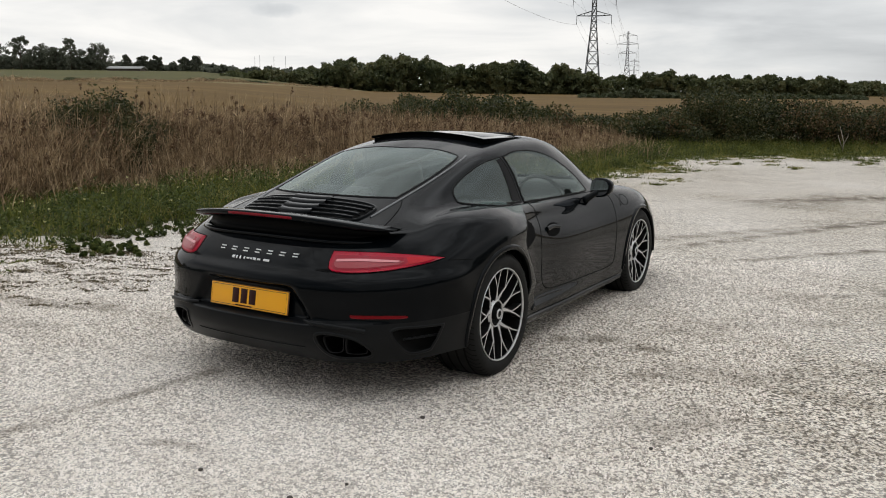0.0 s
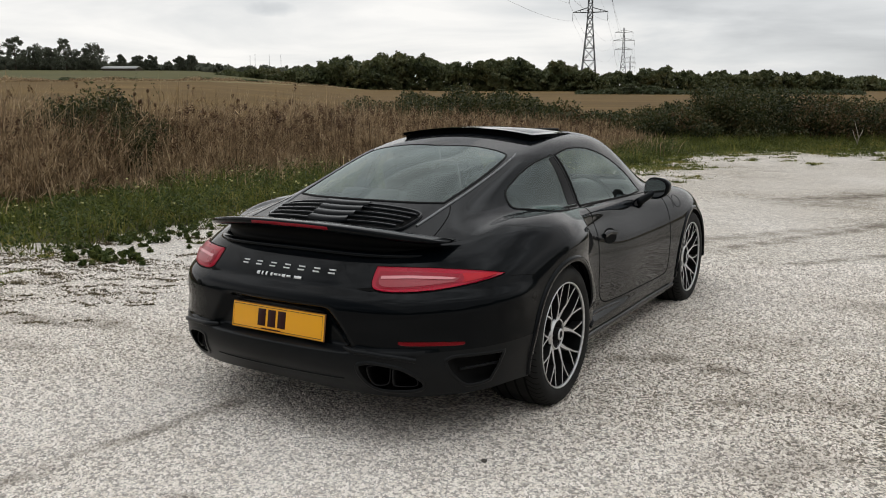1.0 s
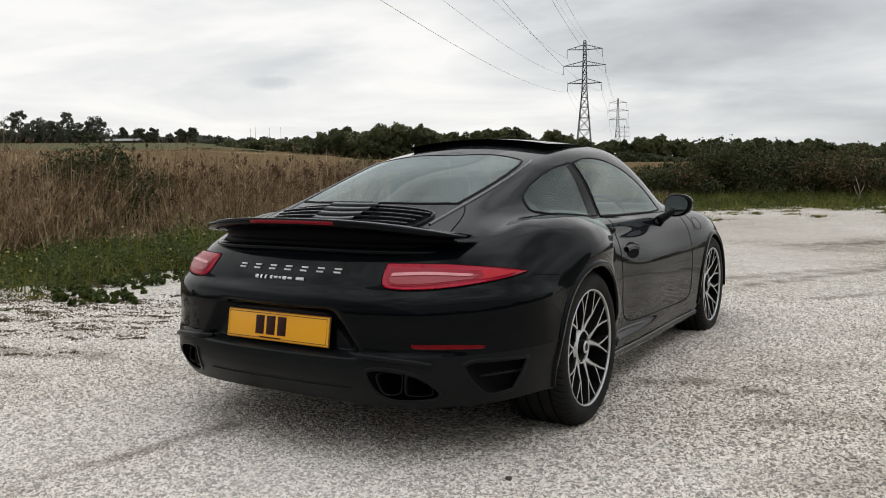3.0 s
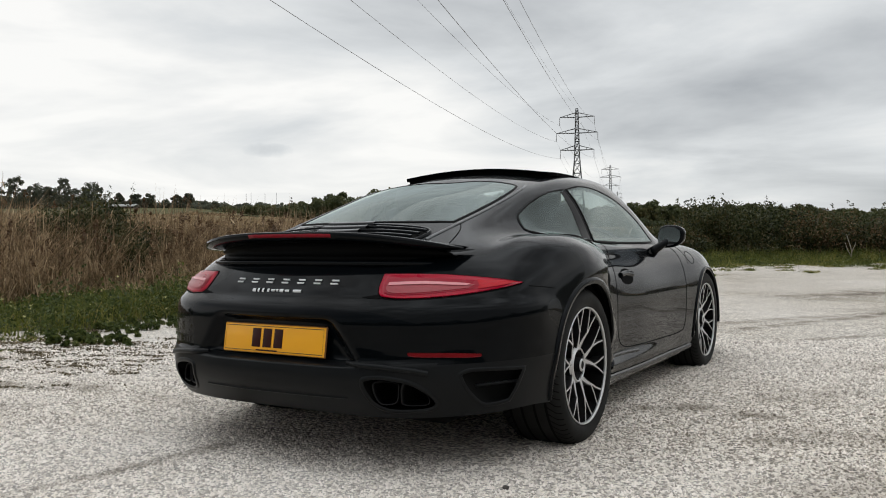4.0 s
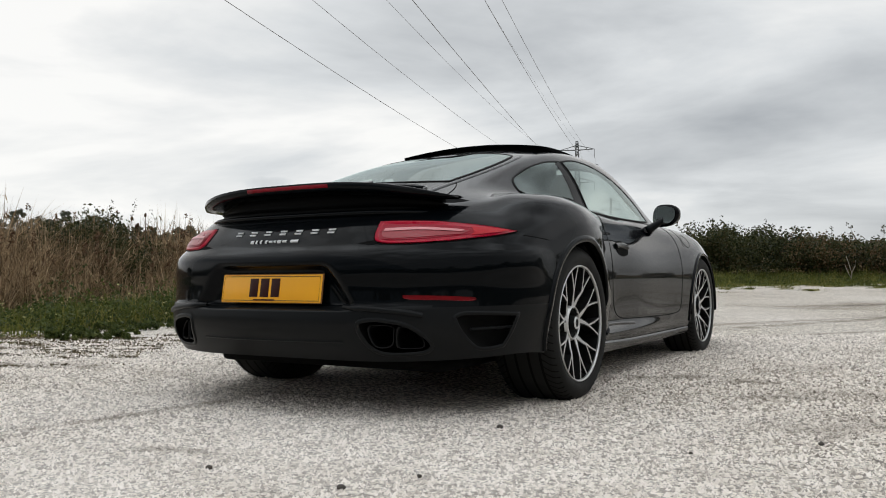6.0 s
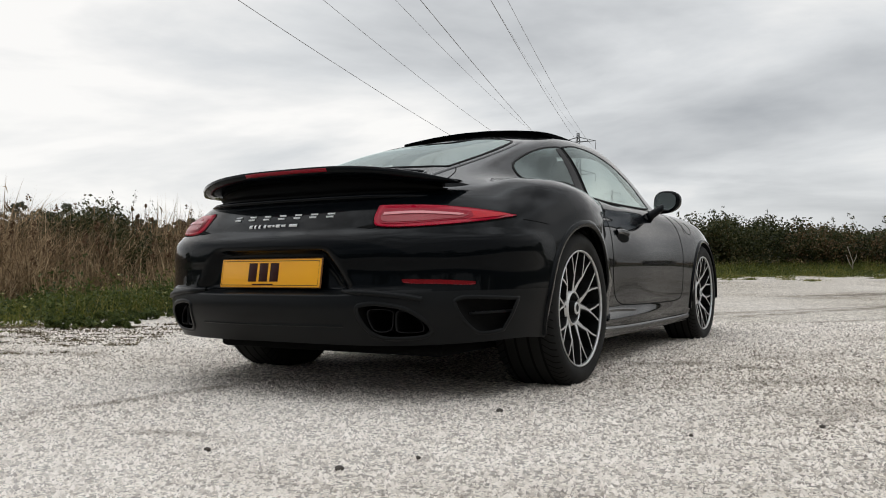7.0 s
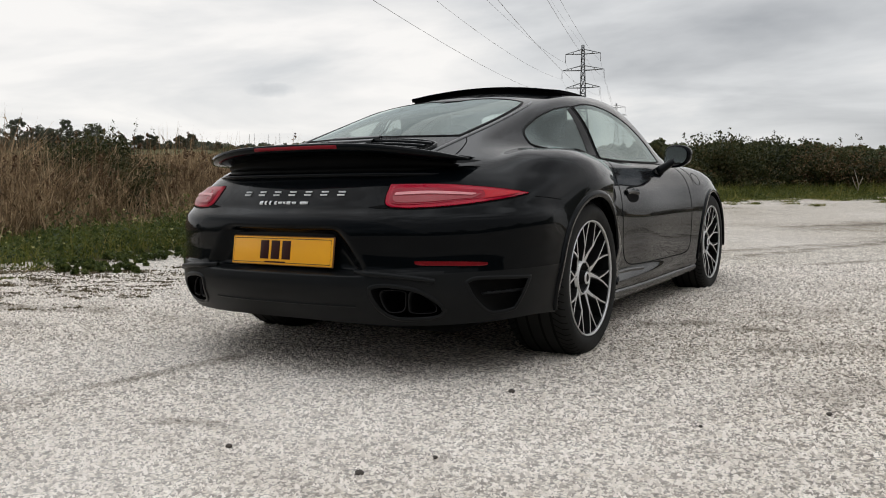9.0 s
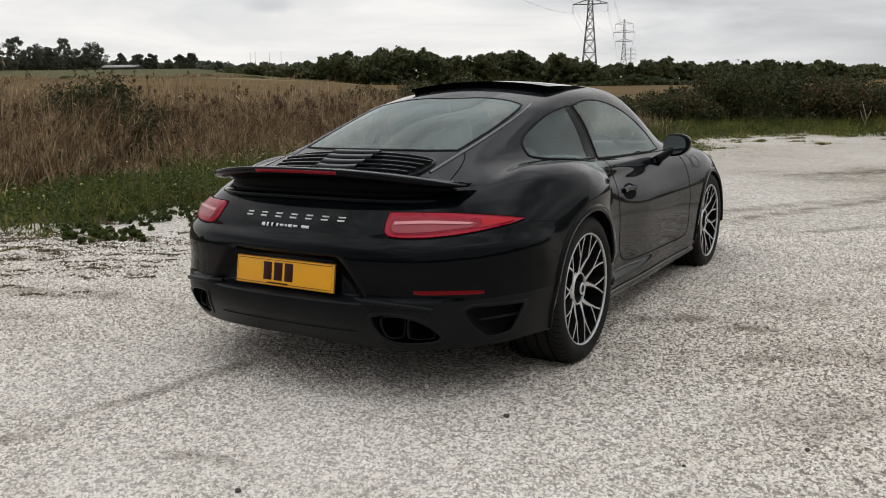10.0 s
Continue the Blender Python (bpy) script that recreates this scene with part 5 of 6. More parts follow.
# ---------------------------------------------------------------- plants
def blades(rng, u, v, h, w, lean, segs=3, curl=0.3, toward=None):
    """Many bent blades as one mesh: verts, quads, tip triangles, the tips and a function for points along the blades."""
    n = len(u)
    x, y = land(u, v)
    base = np.stack([x, y, land_height(u, v)], 1)
    az = rng.uniform(0, 2 * np.pi, n)
    ln = rng.uniform(0, 1, n) ** 1.5 * lean
    la = rng.uniform(0, 2 * np.pi, n) if toward is None else rng.normal(toward, 0.9, n)

    def at(t):
        off = h * (ln * t + curl * ln * t * t * 2)
        return base + np.stack([np.cos(la) * off, np.sin(la) * off, h * t * (1 - 0.3 * ln * t)], 1)
    verts = np.zeros((n, 2 * segs + 1, 3))
    side = np.stack([np.cos(az), np.sin(az), np.zeros(n)], 1)
    for k in range(segs + 1):
        t = k / segs
        p = at(t)
        half = (w * (1 - 0.7 * t) / 2)[:, None] * side
        if k < segs:
            verts[:, 2 * k], verts[:, 2 * k + 1] = p - half, p + half
        else:
            verts[:, 2 * k] = p
    m = 2 * segs + 1
    o = (np.arange(n) * m)[:, None]
    quad = np.concatenate([np.concatenate([o + 2 * k, o + 2 * k + 1, o + 2 * k + 3, o + 2 * k + 2], 1) for k in range(segs - 1)])
    tip = np.concatenate([o + 2 * segs - 2, o + 2 * segs - 1, o + 2 * segs], 1)
    return verts.reshape(-1, 3), quad, tip, at


def fast_mesh(name, verts, quad, tri, mat):
    me = bpy.data.meshes.new(name)
    nq, ntr = len(quad), len(tri)
    me.vertices.add(len(verts))
    me.vertices.foreach_set("co", np.asarray(verts, np.float32).ravel())
    loops = np.concatenate([quad.ravel(), tri.ravel()]).astype(np.int32)
    me.loops.add(len(loops))
    me.loops.foreach_set("vertex_index", loops)
    me.polygons.add(nq + ntr)
    me.polygons.foreach_set("loop_start", np.concatenate([np.arange(nq) * 4, nq * 4 + np.arange(ntr) * 3]).astype(np.int32))
    me.materials.append(mat)
    me.update(calc_edges=True)
    me.validate()
    return me


def leaf_cloud(rng, centres, per, spread, size, flat=0.6, slim=0.6):
    """Small leaf quads scattered round centres."""
    n = len(centres) * per
    c = np.repeat(centres, per, 0)
    sp = np.repeat(spread, per)[:, None] if np.ndim(spread) else spread
    d = rng.normal(0, 1, (n, 3))
    d /= np.linalg.norm(d, axis=1)[:, None]
    p = c + d * (rng.uniform(0.1, 1, (n, 1)) ** 0.5) * sp * np.array([1, 1, flat])
    a = rng.normal(0, 1, (n, 3))
    a /= np.linalg.norm(a, axis=1)[:, None]
    b = np.cross(a, rng.normal(0, 1, (n, 3)))
    b /= np.linalg.norm(b, axis=1)[:, None]
    s = rng.uniform(0.6, 1.3, (n, 1)) * size
    verts = np.stack([p - a * s, p - b * s * slim, p + a * s, p + b * s * slim], 1).reshape(-1, 3)
    return verts, np.arange(4 * n).reshape(-1, 4)


NONE3 = np.zeros((0, 3), int)


def waves(u, v, k):
    """A smooth uneven field between about -1 and 1."""
    return (np.sin(u * k + 1.7 * np.sin(v * k * .7)) + np.sin(v * k * 1.3 + 1.1 * np.sin(u * k * .9 + 2)) + np.sin((u + v) * k * 2.1 + .6)) / 3


def weed_front(u):
    return np.interp(u, [-40, -12, -7, -6, -5.4, -4.3, -2.9, 0, 3.5, 7, 12], [9.6, 10.0, 10.4, 11.1, 12.5, 13.9, 15.4, 17.0, 20.0, 24, 27])


def stuff(name, label, category, verts, quad, tri, mat):
    return tagged(new(name, fast_mesh(name, verts, quad, tri, mat)), label, category, kind="stuff")


def make_weeds():
    rng = np.random.default_rng(3)
    # tussocks: each holds a bundle of stalks that lean the same way
    c, per = 2600, 22
    cu = rng.uniform(-17, 5.6, c)
    cv = weed_front(cu) + .35 * waves(cu, cu, 2.1) + rng.uniform(0, 1, c) ** 1.3 * 7.0
    n = c * per
    own = np.repeat(np.arange(c), per)
    u = cu[own] + rng.normal(0, .11, n)
    v = cv[own] + rng.normal(0, .11, n)
    deep = np.clip((cv - weed_front(cu)) / 2.2, 0, 1)
    ch = (.62 + .68 * deep + .26 * waves(cu, cv, 1.2)) * rng.uniform(.75, 1.18, c)
    ch = ch * np.interp(cu, [-8, -4.5, -2.5, 1, 5.6], [1.18, 1.05, 1, .78, .45])
    h = np.maximum(ch, .25)[own] * rng.uniform(.6, 1.1, n)
    way = (2.5 * waves(cu, cv, .8) + rng.normal(0, .9, c))[own]
    v3, q, t, at = blades(rng, u, v, h, rng.uniform(.008, .026, n), .55, 3, .45, way)
    stuff("dry_weeds", "tall dry straw-coloured weeds along the field edge", "weeds", v3, q, t, STRAW)
    # long dead leaves that hang along the stalks
    pts = np.concatenate([at(f)[rng.random(n) < p] for f, p in ((.3, .08), (.5, .10), (.7, .13), (.85, .13))])
    v3, q = leaf_cloud(rng, pts, 2, .05, .075, 1.5, .15)
    low = np.repeat(v3.reshape(-1, 4, 3).mean(1), 4, 0)
    v3 = low + (v3 - low) * np.array([.55, .55, 1.35])
    stuff("withered_leaves", "withered buff leaves on the dry weeds", "weeds", v3, q, NONE3, STRAW)
    # teasels and docks that stand over the rest
    m = 430
    u = np.concatenate([rng.uniform(-16, 5.4, 250), rng.normal(-3.2, 1.9, 180)])
    v = weed_front(u) + rng.uniform(.3, 5.0, m)
    h = rng.uniform(.85, 1.32, m) * np.interp(u, [-2.5, 1, 5.6], [1, .8, .5]) + .15 * waves(u, v, 1.2)
    v3, q, t, tall = blades(rng, u, v, h, rng.uniform(.014, .022, m), .16, 4, .2)
    stuff("teasel_stems", "brown upright stems standing above the weeds", "weeds", v3, q, t, SEEDS)
    heads = np.concatenate([tall(f)[rng.random(m) < p] for f, p in ((1.0, .9), (.95, .55), (.90, .55), (.84, .5), (.77, .35))] + [at(1.0)[rng.random(n) < .012]])
    heads = heads + rng.normal(0, .03, heads.shape)
    v3, q = leaf_cloud(rng, heads - np.array([0, 0, .04]), 14, .042, .022, 1.9, .7)
    stuff("seed_heads", "brown dried seed heads on tall weeds", "weeds", v3, q, NONE3, SEEDS)
    m = 12000
    u = rng.uniform(-17, 5.6, m)
    v = weed_front(u) - .2 - rng.uniform(0, 1, m) ** 3 * .8 + rng.uniform(0, 1, m) * 6
    v3, q, t, at = blades(rng, u, v, rng.uniform(.15, .6, m), rng.uniform(.01, .03, m), .9, 3)
    stuff("weed_undergrowth", "brown undergrowth at the foot of the weeds", "weeds", v3, q, t, STRAW)


def make_verge():
    rng = np.random.default_rng(5)
    n = 120000
    u = rng.uniform(-15, 20, n)
    e = edge_v(u)
    far = np.where(u < 5, weed_front(u) + 1.0, e + 5.0)
    f = rng.uniform(0, 1, n)
    v = e - 2.4 + (far - e + 2.4) * f
    keep = (waves(u, v, 1.9) + .6 * waves(u, v, 5.3) + np.where(v < e, .1 + (v - e) * np.where(u < -1.5, .9, .5), .25 + (v - e) * 1.4)) > .12
    u, v, e = u[keep], v[keep], e[keep]
    n = len(u)
    tall = np.where(v < e, .14, np.clip(.35 + (v - e) / 1.6, .12, 1)) * (1 + .45 * waves(u, v, 2.7) + .45 * waves(u + 3, v, 6.0))
    h = rng.uniform(.06, .36, n) * np.clip(tall, .12, 1.9) * np.interp(u, [-7, -5.2, -3.6], [.45, .55, 1])
    v3, q, t, at = blades(rng, u, v, h, rng.uniform(.006, .018, n), .9, 2, .5)
    stuff("grass_verge", "rough green grass and low weeds on the verge", "grass", v3, q, t, GRASS)
    # dry stems among the green
    m = 5200
    du = rng.uniform(-15, 6, m)
    dv = weed_front(du) + .4 - rng.uniform(0, 1, m) ** 2 * 2.6
    keep = waves(du, dv, 1.6) + .4 * waves(du, dv, 4) > -.1
    du, dv = du[keep], dv[keep]
    v3, q, t, _ = blades(rng, du, dv, rng.uniform(.15, .6, len(du)), rng.uniform(.008, .026, len(du)), .9, 4, .4)
    stuff("dry_grass_stems", "thin dry grass stems mixed into the verge", "grass", v3, q, t, STRAW)
    # leafy clumps that stand up from the turf
    c = 760
    ku = rng.uniform(-13, 6, c)
    kv = edge_v(ku) + .25 + rng.uniform(0, 1, c) * np.maximum(weed_front(ku) - edge_v(ku) - .1, .3)
    ku[:60] = rng.uniform(-3.9, -1.2, 60)
    kv[:60] = edge_v(ku[:60]) + rng.uniform(.3, 2.4, 60)
    # ragged tufts that creep out over the stones
    ku[60:150] = rng.normal(-3.05, .30, 90)
    kv[60:150] = rng.choice([7.05, 7.3, 7.95, 8.3, 8.7, 9.1], 90) + rng.normal(0, .16, 90) - .5 * (ku[60:150] + 3.0)
    kx, ky = land(ku, kv)
    ks = rng.uniform(.07, .24, c) * (1 + .4 * waves(ku, kv, 1.4))
    ks *= np.interp(ku, [-7, -5.2, -3.6], [.55, .65, 1])
    ks[:60] *= 1.5
    ks[60:150] *= rng.uniform(.1, .30, 90)
    v3, q = leaf_cloud(rng, np.stack([kx, ky, land_height(ku, kv) + ks * .8], 1), 70, ks, .022, .9, .5)
    stuff("leafy_weed_clumps", "lumpy clumps of leafy green weeds", "weeds", v3, q, NONE3, VERGE)
    # broad-leaved weeds
    pts = at(.6)[rng.random(n) < .125]
    v3, q = leaf_cloud(rng, pts, 5, .06, .024, .6, .6)
    stuff("broad_leaf_weeds", "green broad-leaved weeds in the verge", "weeds", v3, q, NONE3, VERGE)
    pick = at(1.15)[(rng.random(n) < .015) & (u < 3) & (v > e + .4)]
    v3, q = leaf_cloud(rng, pick, 12, .017, .009, .5, .9)
    stuff("yellow_flowers", "small pale yellow flower heads in the verge", "flowers", v3, q, NONE3, FLOWER)
    # thin mats of moss and creeping weed on the stones
    c, k = 500, 130
    cu = rng.uniform(-9, 15, c)
    cv = edge_v(cu) + .2 - rng.uniform(0, 1, c) ** 3 * 3.4
    cu[:k] = rng.uniform(-4.8, -2.0, k)
    cv[:k] = 5.0 + rng.uniform(0, 1, k) ** .8 * 2.3 - .25 * (cu[:k] + 3.2)
    size = rng.uniform(.03, .15, c) * np.interp(cu, [-9, 1, 4, 10], [1, 1, 1.9, 1.9]) * np.clip(1.15 - (edge_v(cu) - cv) * .22, .35, 1.1)
    size[:k] = rng.uniform(.02, .11, k)
    per = 110
    own = np.repeat(np.arange(c), per)
    m = c * per
    lone = own < k
    ang, rad = rng.uniform(0, 2 * np.pi, m), rng.uniform(0, 1, m) ** .7 * (1 + .55 * rng.normal(0, 1, m))
    u = cu[own] + np.cos(ang) * rad * size[own] * np.where(lone, 3.2, 2.2)
    v = cv[own] + np.sin(ang) * rad * size[own] * np.where(lone, .5, .8) + .16 * waves(u, u, 5) * size[own] / .1
    h = rng.uniform(.008, .034, m) * np.where(lone, .5, 1.0) * np.where(u > 1, 1.9, 1.0)
    green = (u > 1) | (~lone & (np.sin(own * 7.3) > .2))
    v3, q, t, at = blades(rng, u[~green], v[~green], h[~green], rng.uniform(.010, .022, (~green).sum()), 1.7, 2, .5)
    stuff("creeping_weed", "thin brown-green mats of creeping weed on gravel", "weeds", v3, q, t, MOSS)
    v3, q, t, at = blades(rng, u[green], v[green], h[green], rng.uniform(.010, .024, green.sum()), 1.5, 2, .5)
    stuff("low_weed_patches", "ragged low green weeds spreading over the gravel", "weeds", v3, q, t, GRASS)


def bush(rng, u0, u1, v0, v1, top, n, per=60, size=.05, fill=.6):
    u = rng.uniform(u0, u1, n)
    v = rng.uniform(v0, v1, n)
    x, y = land(u, v)
    z = land_height(u, v)
    h = top(u) * (0.6 + 0.4 * rng.random(n)) - .25
    zz = z + .12 + np.maximum(h, .1) * rng.uniform(0, 1, n) ** fill
    return leaf_cloud(rng, np.stack([x, y, zz], 1), per, .30, size, .8)


def canes(rng, u0, u1, v0, v1, top, n, reach=.55):
    """Arching shoots that stand out over a hedge: blades for the stems and the places of their leaves."""
    u, v = rng.uniform(u0, u1, n), rng.uniform(v0, v1, n)
    h = top(u) + rng.uniform(-.1, 1, n) * reach
    v3, q, t, at = blades(rng, u, v, h, np.full(n, .020), .28, 5, .5)
    pts = np.concatenate([at(f) for f in (.80, .86, .91, .95, .98, 1.0)])
    return v3, q, t, pts + rng.normal(0, .03, pts.shape)


def make_hedges():
    rng = np.random.default_rng(8)

    def crest(u):
        return np.interp(u, [5.0, 6.5, 7.4, 8.0, 8.7, 9.7, 10.9, 12, 14, 26], [.7, .95, 1.30, 1.80, 1.98, 1.75, 1.65, 1.52, 1.45, 1.3]) + .12 * np.sin(u * 3.1 + .5) + .09 * np.sin(u * 7.3)
    v, q = bush(rng, 5.0, 26, 24.0, 27.5, crest, 1850, 72, .042)
    stuff("bramble_hedge", "dark green bramble hedge beyond the gravel", "hedge", v, q, NONE3, BRAMBLE)
    v3, q, t, pts = canes(rng, 7.0, 22, 24.3, 26.5, lambda u: crest(u) - .30, 48)
    stuff("bramble_canes", "thin arching bramble shoots above the hedge", "hedge", v3, q, t, SEEDS)
    v, q = leaf_cloud(rng, pts, 5, .06, .034, 1.0, .6)
    stuff("cane_leaves", "small dark leaves on the bramble shoots", "hedge", v, q, NONE3, BRAMBLE)
    v, q = bush(rng, 10.2, 26, 23.4, 25, lambda u: 1.45 + .3 * np.sin(u * 1.3), 620, 18, .036)
    stuff("dying_bramble", "brown and straw-tinted stems in the bramble hedge", "hedge", v, q, NONE3, DRYLEAF)
    v, q = bush(rng, -3.5, 9, 24.5, 32, lambda u: np.interp(u, [-3.5, -1.5, 1, 3, 5, 8, 9], [1.2, 1.57, 1.60, 1.30, .95, .95, 1.3]) + .14 * np.sin(u * .8) + .12 * np.sin(u * 3.7), 1200, 62, .05)
    stuff("bramble_thicket", "low dark bramble thicket behind the weeds", "hedge", v, q, NONE3, BRAMBLE)
    v, q = bush(rng, -2.5, 8, 24.2, 26, lambda u: 1.0 + .3 * np.sin(u * 2.1), 260, 16, .04)
    stuff("rusty_bramble", "rusty brown leaves on the low bramble thicket", "hedge", v, q, NONE3, DRYLEAF)

    def dome(u):
        return 1.62 - .56 * (u + 6.3) ** 2 + .16 * np.sin(u * 7)
    v, q = bush(rng, -7.35, -5.2, 13.9, 15.8, dome, 720, 52, .034)
    stuff("green_bush", "green bush standing among the dry weeds", "bush", v, q, NONE3, BRAMBLE)
    v3, q, t, pts = canes(rng, -6.9, -5.5, 14.3, 16, lambda u: dome(u) - .12, 18, .34)
    stuff("bush_shoots", "thin upright shoots on top of the green bush", "bush", v3, q, t, SEEDS)
    v, q = leaf_cloud(rng, pts, 5, .05, .020, 1.0, .5)
    stuff("shoot_leaves", "small dark leaves on the bush shoots", "bush", v, q, NONE3, BRAMBLE)


def make_teasels():
    """Single teasels whose dark oval heads stand clear against the sky."""
    rng = np.random.default_rng(17)
    for u, z in ((-5.69, 1.64), (-5.44, 1.70), (-5.55, 1.52), (-5.62, 1.50), (-5.30, 1.45)):
        v = 15.0
        x, y, g = spot(u, v)
        tall = z - g
        ob = new("teasel")
        ob.matrix_basis = pose(x, y, g)
        tagged(ob, "dry brown teasel with a dark oval head", "teasel", "teasels in the weeds")
        lean = rng.uniform(-.06, .06, 2)
        part("stem", tube([(0, 0, -.05), (lean[0] * .4, lean[1] * .4, tall * .6), (lean[0], lean[1], tall)], [.010, .008, .006], 5), SEEDS, ob)
        hv, hf = lathe([(0, .004), (.012, .020), (.035, .026), (.060, .022), (.078, .008), (.080, .0)], seg=10)
        part("seed_head", ([(lean[0] + b, lean[1] + c, tall + a - .02) for a, b, c in hv], hf), SEEDS, ob)


def make_dead_stalk():
    """A bleached, forked stalk in the grass before the hedge."""
    x, y, g = spot(11.55, 23.0)
    ob = new("dead_stalk")
    ob.matrix_basis = pose(x, y, g, 0, 0, 30.8)
    tagged(ob, "bleached forked dead stalk before the hedge", "dead branch")
    for path in (((0, 0, -.05), (.02, 0, .3), (-.10, .05, .75)), ((.02, 0, .25), (.12, 0, .45), (.16, .03, .62)), ((0, 0, .12), (-.10, 0, .33), (-.16, 0, .5))):
        part("stem", tube(path, [.014, .010, .005], 6), BLEACHED, ob)


def belt(rng, ratio, slope, dist, n, per, size, spread, depth=12, eye=1.44):
    """A wood of many crowns whose skyline follows the given rise over the land, by direction."""
    trees = n // 24
    r = rng.uniform(ratio[0], ratio[-1], trees)
    v = dist + rng.uniform(-depth, depth, trees)
    z = land_height(r * v, v)
    top = eye + np.interp(r, ratio, slope) * v - rng.uniform(0, 1, trees) ** 2 * spread * .9
    wide = spread * rng.uniform(.75, 1.5, trees)
    high = np.minimum(wide * rng.uniform(1.0, 1.6, trees), np.maximum(top - z, 1.0) * .55)
    x, y = land(r * v, v)
    k = 13
    d = rng.normal(0, 1, (trees, k, 3))
    d /= np.linalg.norm(d, axis=2)[:, :, None]
    d[..., 2] = np.where(d[..., 2] < -.4, -d[..., 2], d[..., 2])
    lump = np.stack([x, y, top - high], 1)[:, None] + d * np.stack([wide, wide, high], 1)[:, None] * rng.uniform(.6, .92, (trees, k, 1))
    # the thick of the wood below the crowns
    m = n
    fr = rng.uniform(ratio[0], ratio[-1], m)
    fv = dist + rng.uniform(-depth, depth, m)
    fz = land_height(fr * fv, fv)
    fx, fy = land(fr * fv, fv)
    fz = fz + np.maximum(eye + np.interp(fr, ratio, slope) * fv - fz - spread * .9, .5) * rng.uniform(0, .95, m)
    a, qa = leaf_cloud(rng, lump.reshape(-1, 3), per, spread * .42, size, .85)
    b, qb = leaf_cloud(rng, np.stack([fx, fy, fz], 1), per // 2, spread * .5, size * 1.5, .85)
    return np.concatenate([a, b]), np.concatenate([qa, qb + len(a)])


def make_woods():
    rng = np.random.default_rng(12)
    v, q = belt(rng, [-.27, -.21, -.1856, -.158, -.151, -.137, -.131, -.11, -.106, -.095, -.077, -.059, -.05, -.045, -.0385, -.027, -.014, .006, .031, .053, .065, .069, .080, .094, .112, .130, .139, .157, .19],
                [.044, .046, .0485, .0492, .0557, .0577, .0642, .0628, .0595, .0648, .0667, .0676, .0631, .0586, .0655, .0638, .0604, .0579, .0564, .0583, .0625, .0657, .0623, .0555, .0498, .0572, .0516, .0492, .042], 300, 2500, 32, .50, 2.7)
    stuff("woodland_belt", "dark belt of trees beyond the stubble field", "trees", v, q, NONE3, WOODS)
    v, q = belt(rng, [.15, .178, .216, .237, .2575, .281, .299, .329, .3465, .376, .412, .447, .474, .50, .52, .70],
                [.046, .0412, .0436, .0477, .0497, .047, .041, .0449, .0432, .0442, .0429, .0432, .0385, .0396, .0375, .036], 330, 2400, 25, .56, 2.4)
    stuff("woodland_line", "low dark line of trees in the distance", "trees", v, q, NONE3, WOODS)
    v, q = belt(rng, [.155, .18, .21, .25, .29, .36, .5], [.020, .0245, .029, .028, .0235, .022, .021], 190, 420, 45, .26, 1.3, 5)
    stuff("field_bushes", "paler rounded bushes at the far field edge", "bushes", v, q, NONE3, SCRUB)
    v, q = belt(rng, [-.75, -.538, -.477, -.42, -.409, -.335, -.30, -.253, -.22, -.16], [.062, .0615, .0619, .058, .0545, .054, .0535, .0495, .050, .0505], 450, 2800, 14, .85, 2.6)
    stuff("hedgerow", "far hedgerow along the top of the field", "hedge", v, q, NONE3, HAZED_CROWN)
    # a screen of trees behind the viewer, which the paintwork mirrors
    n = 1800
    ang = rng.uniform(radians(62), radians(298), n)
    rad = rng.uniform(28, 36, n)
    u, vv = rad * np.sin(ang), rad * np.cos(ang)
    x, y = land(u, vv)
    top = 2.4 + .7 * np.sin(ang * 7.3) + .8 * np.sin(ang * 17.1 + 1) + .6 * np.sin(ang * 41.7) + rng.normal(0, .5, n)
    zz = np.maximum(top, 1.0) * rng.uniform(0, 1, n) ** .6
    v, q = leaf_cloud(rng, np.stack([x, y, zz], 1), 17, 1.2, .40, .9)
    stuff("rear_hedge", "tall dark hedge and trees round the back of the yard", "hedge", v, q, NONE3, WOODS)


def make_margin():
    """Pale uncut grass and low scrub along the strip between stubble and pasture."""
    rng = np.random.default_rng(31)
    n = 2600
    r = rng.uniform(-.6, -.12, n)
    d = np.interp(r, [-.6, -.3, -.2, -.1], [112, 124, 190, 280]) * rng.uniform(1.0, 1.10, n)
    x, y = land(r * d, d)
    tall = rng.uniform(.12, .5, n) * np.clip(.9 + waves(r * 60, d * .1, 1.0), .15, 2)
    v, q = leaf_cloud(rng, np.stack([x, y, land_height(r * d, d) + tall * .5], 1), 8, tall, .14, .6, .3)
    stuff("margin_grass", "pale uncut grass along the field margin", "grass", v, q, NONE3, STRAW)
    n = 90
    r = rng.choice([-.46, -.405, -.395, -.30, -.25, -.235, -.17], n) + rng.normal(0, .009, n)
    d = np.interp(r, [-.6, -.3, -.2, -.1], [112, 124, 190, 280]) * rng.uniform(1.04, 1.10, n)
    x, y = land(r * d, d)
    v, q = leaf_cloud(rng, np.stack([x, y, land_height(r * d, d) + .25], 1), 40, rng.uniform(.2, .6, n), .12, .5)
    stuff("margin_scrub", "low dark scrub along the field margin", "bushes", v, q, NONE3, SCRUB)


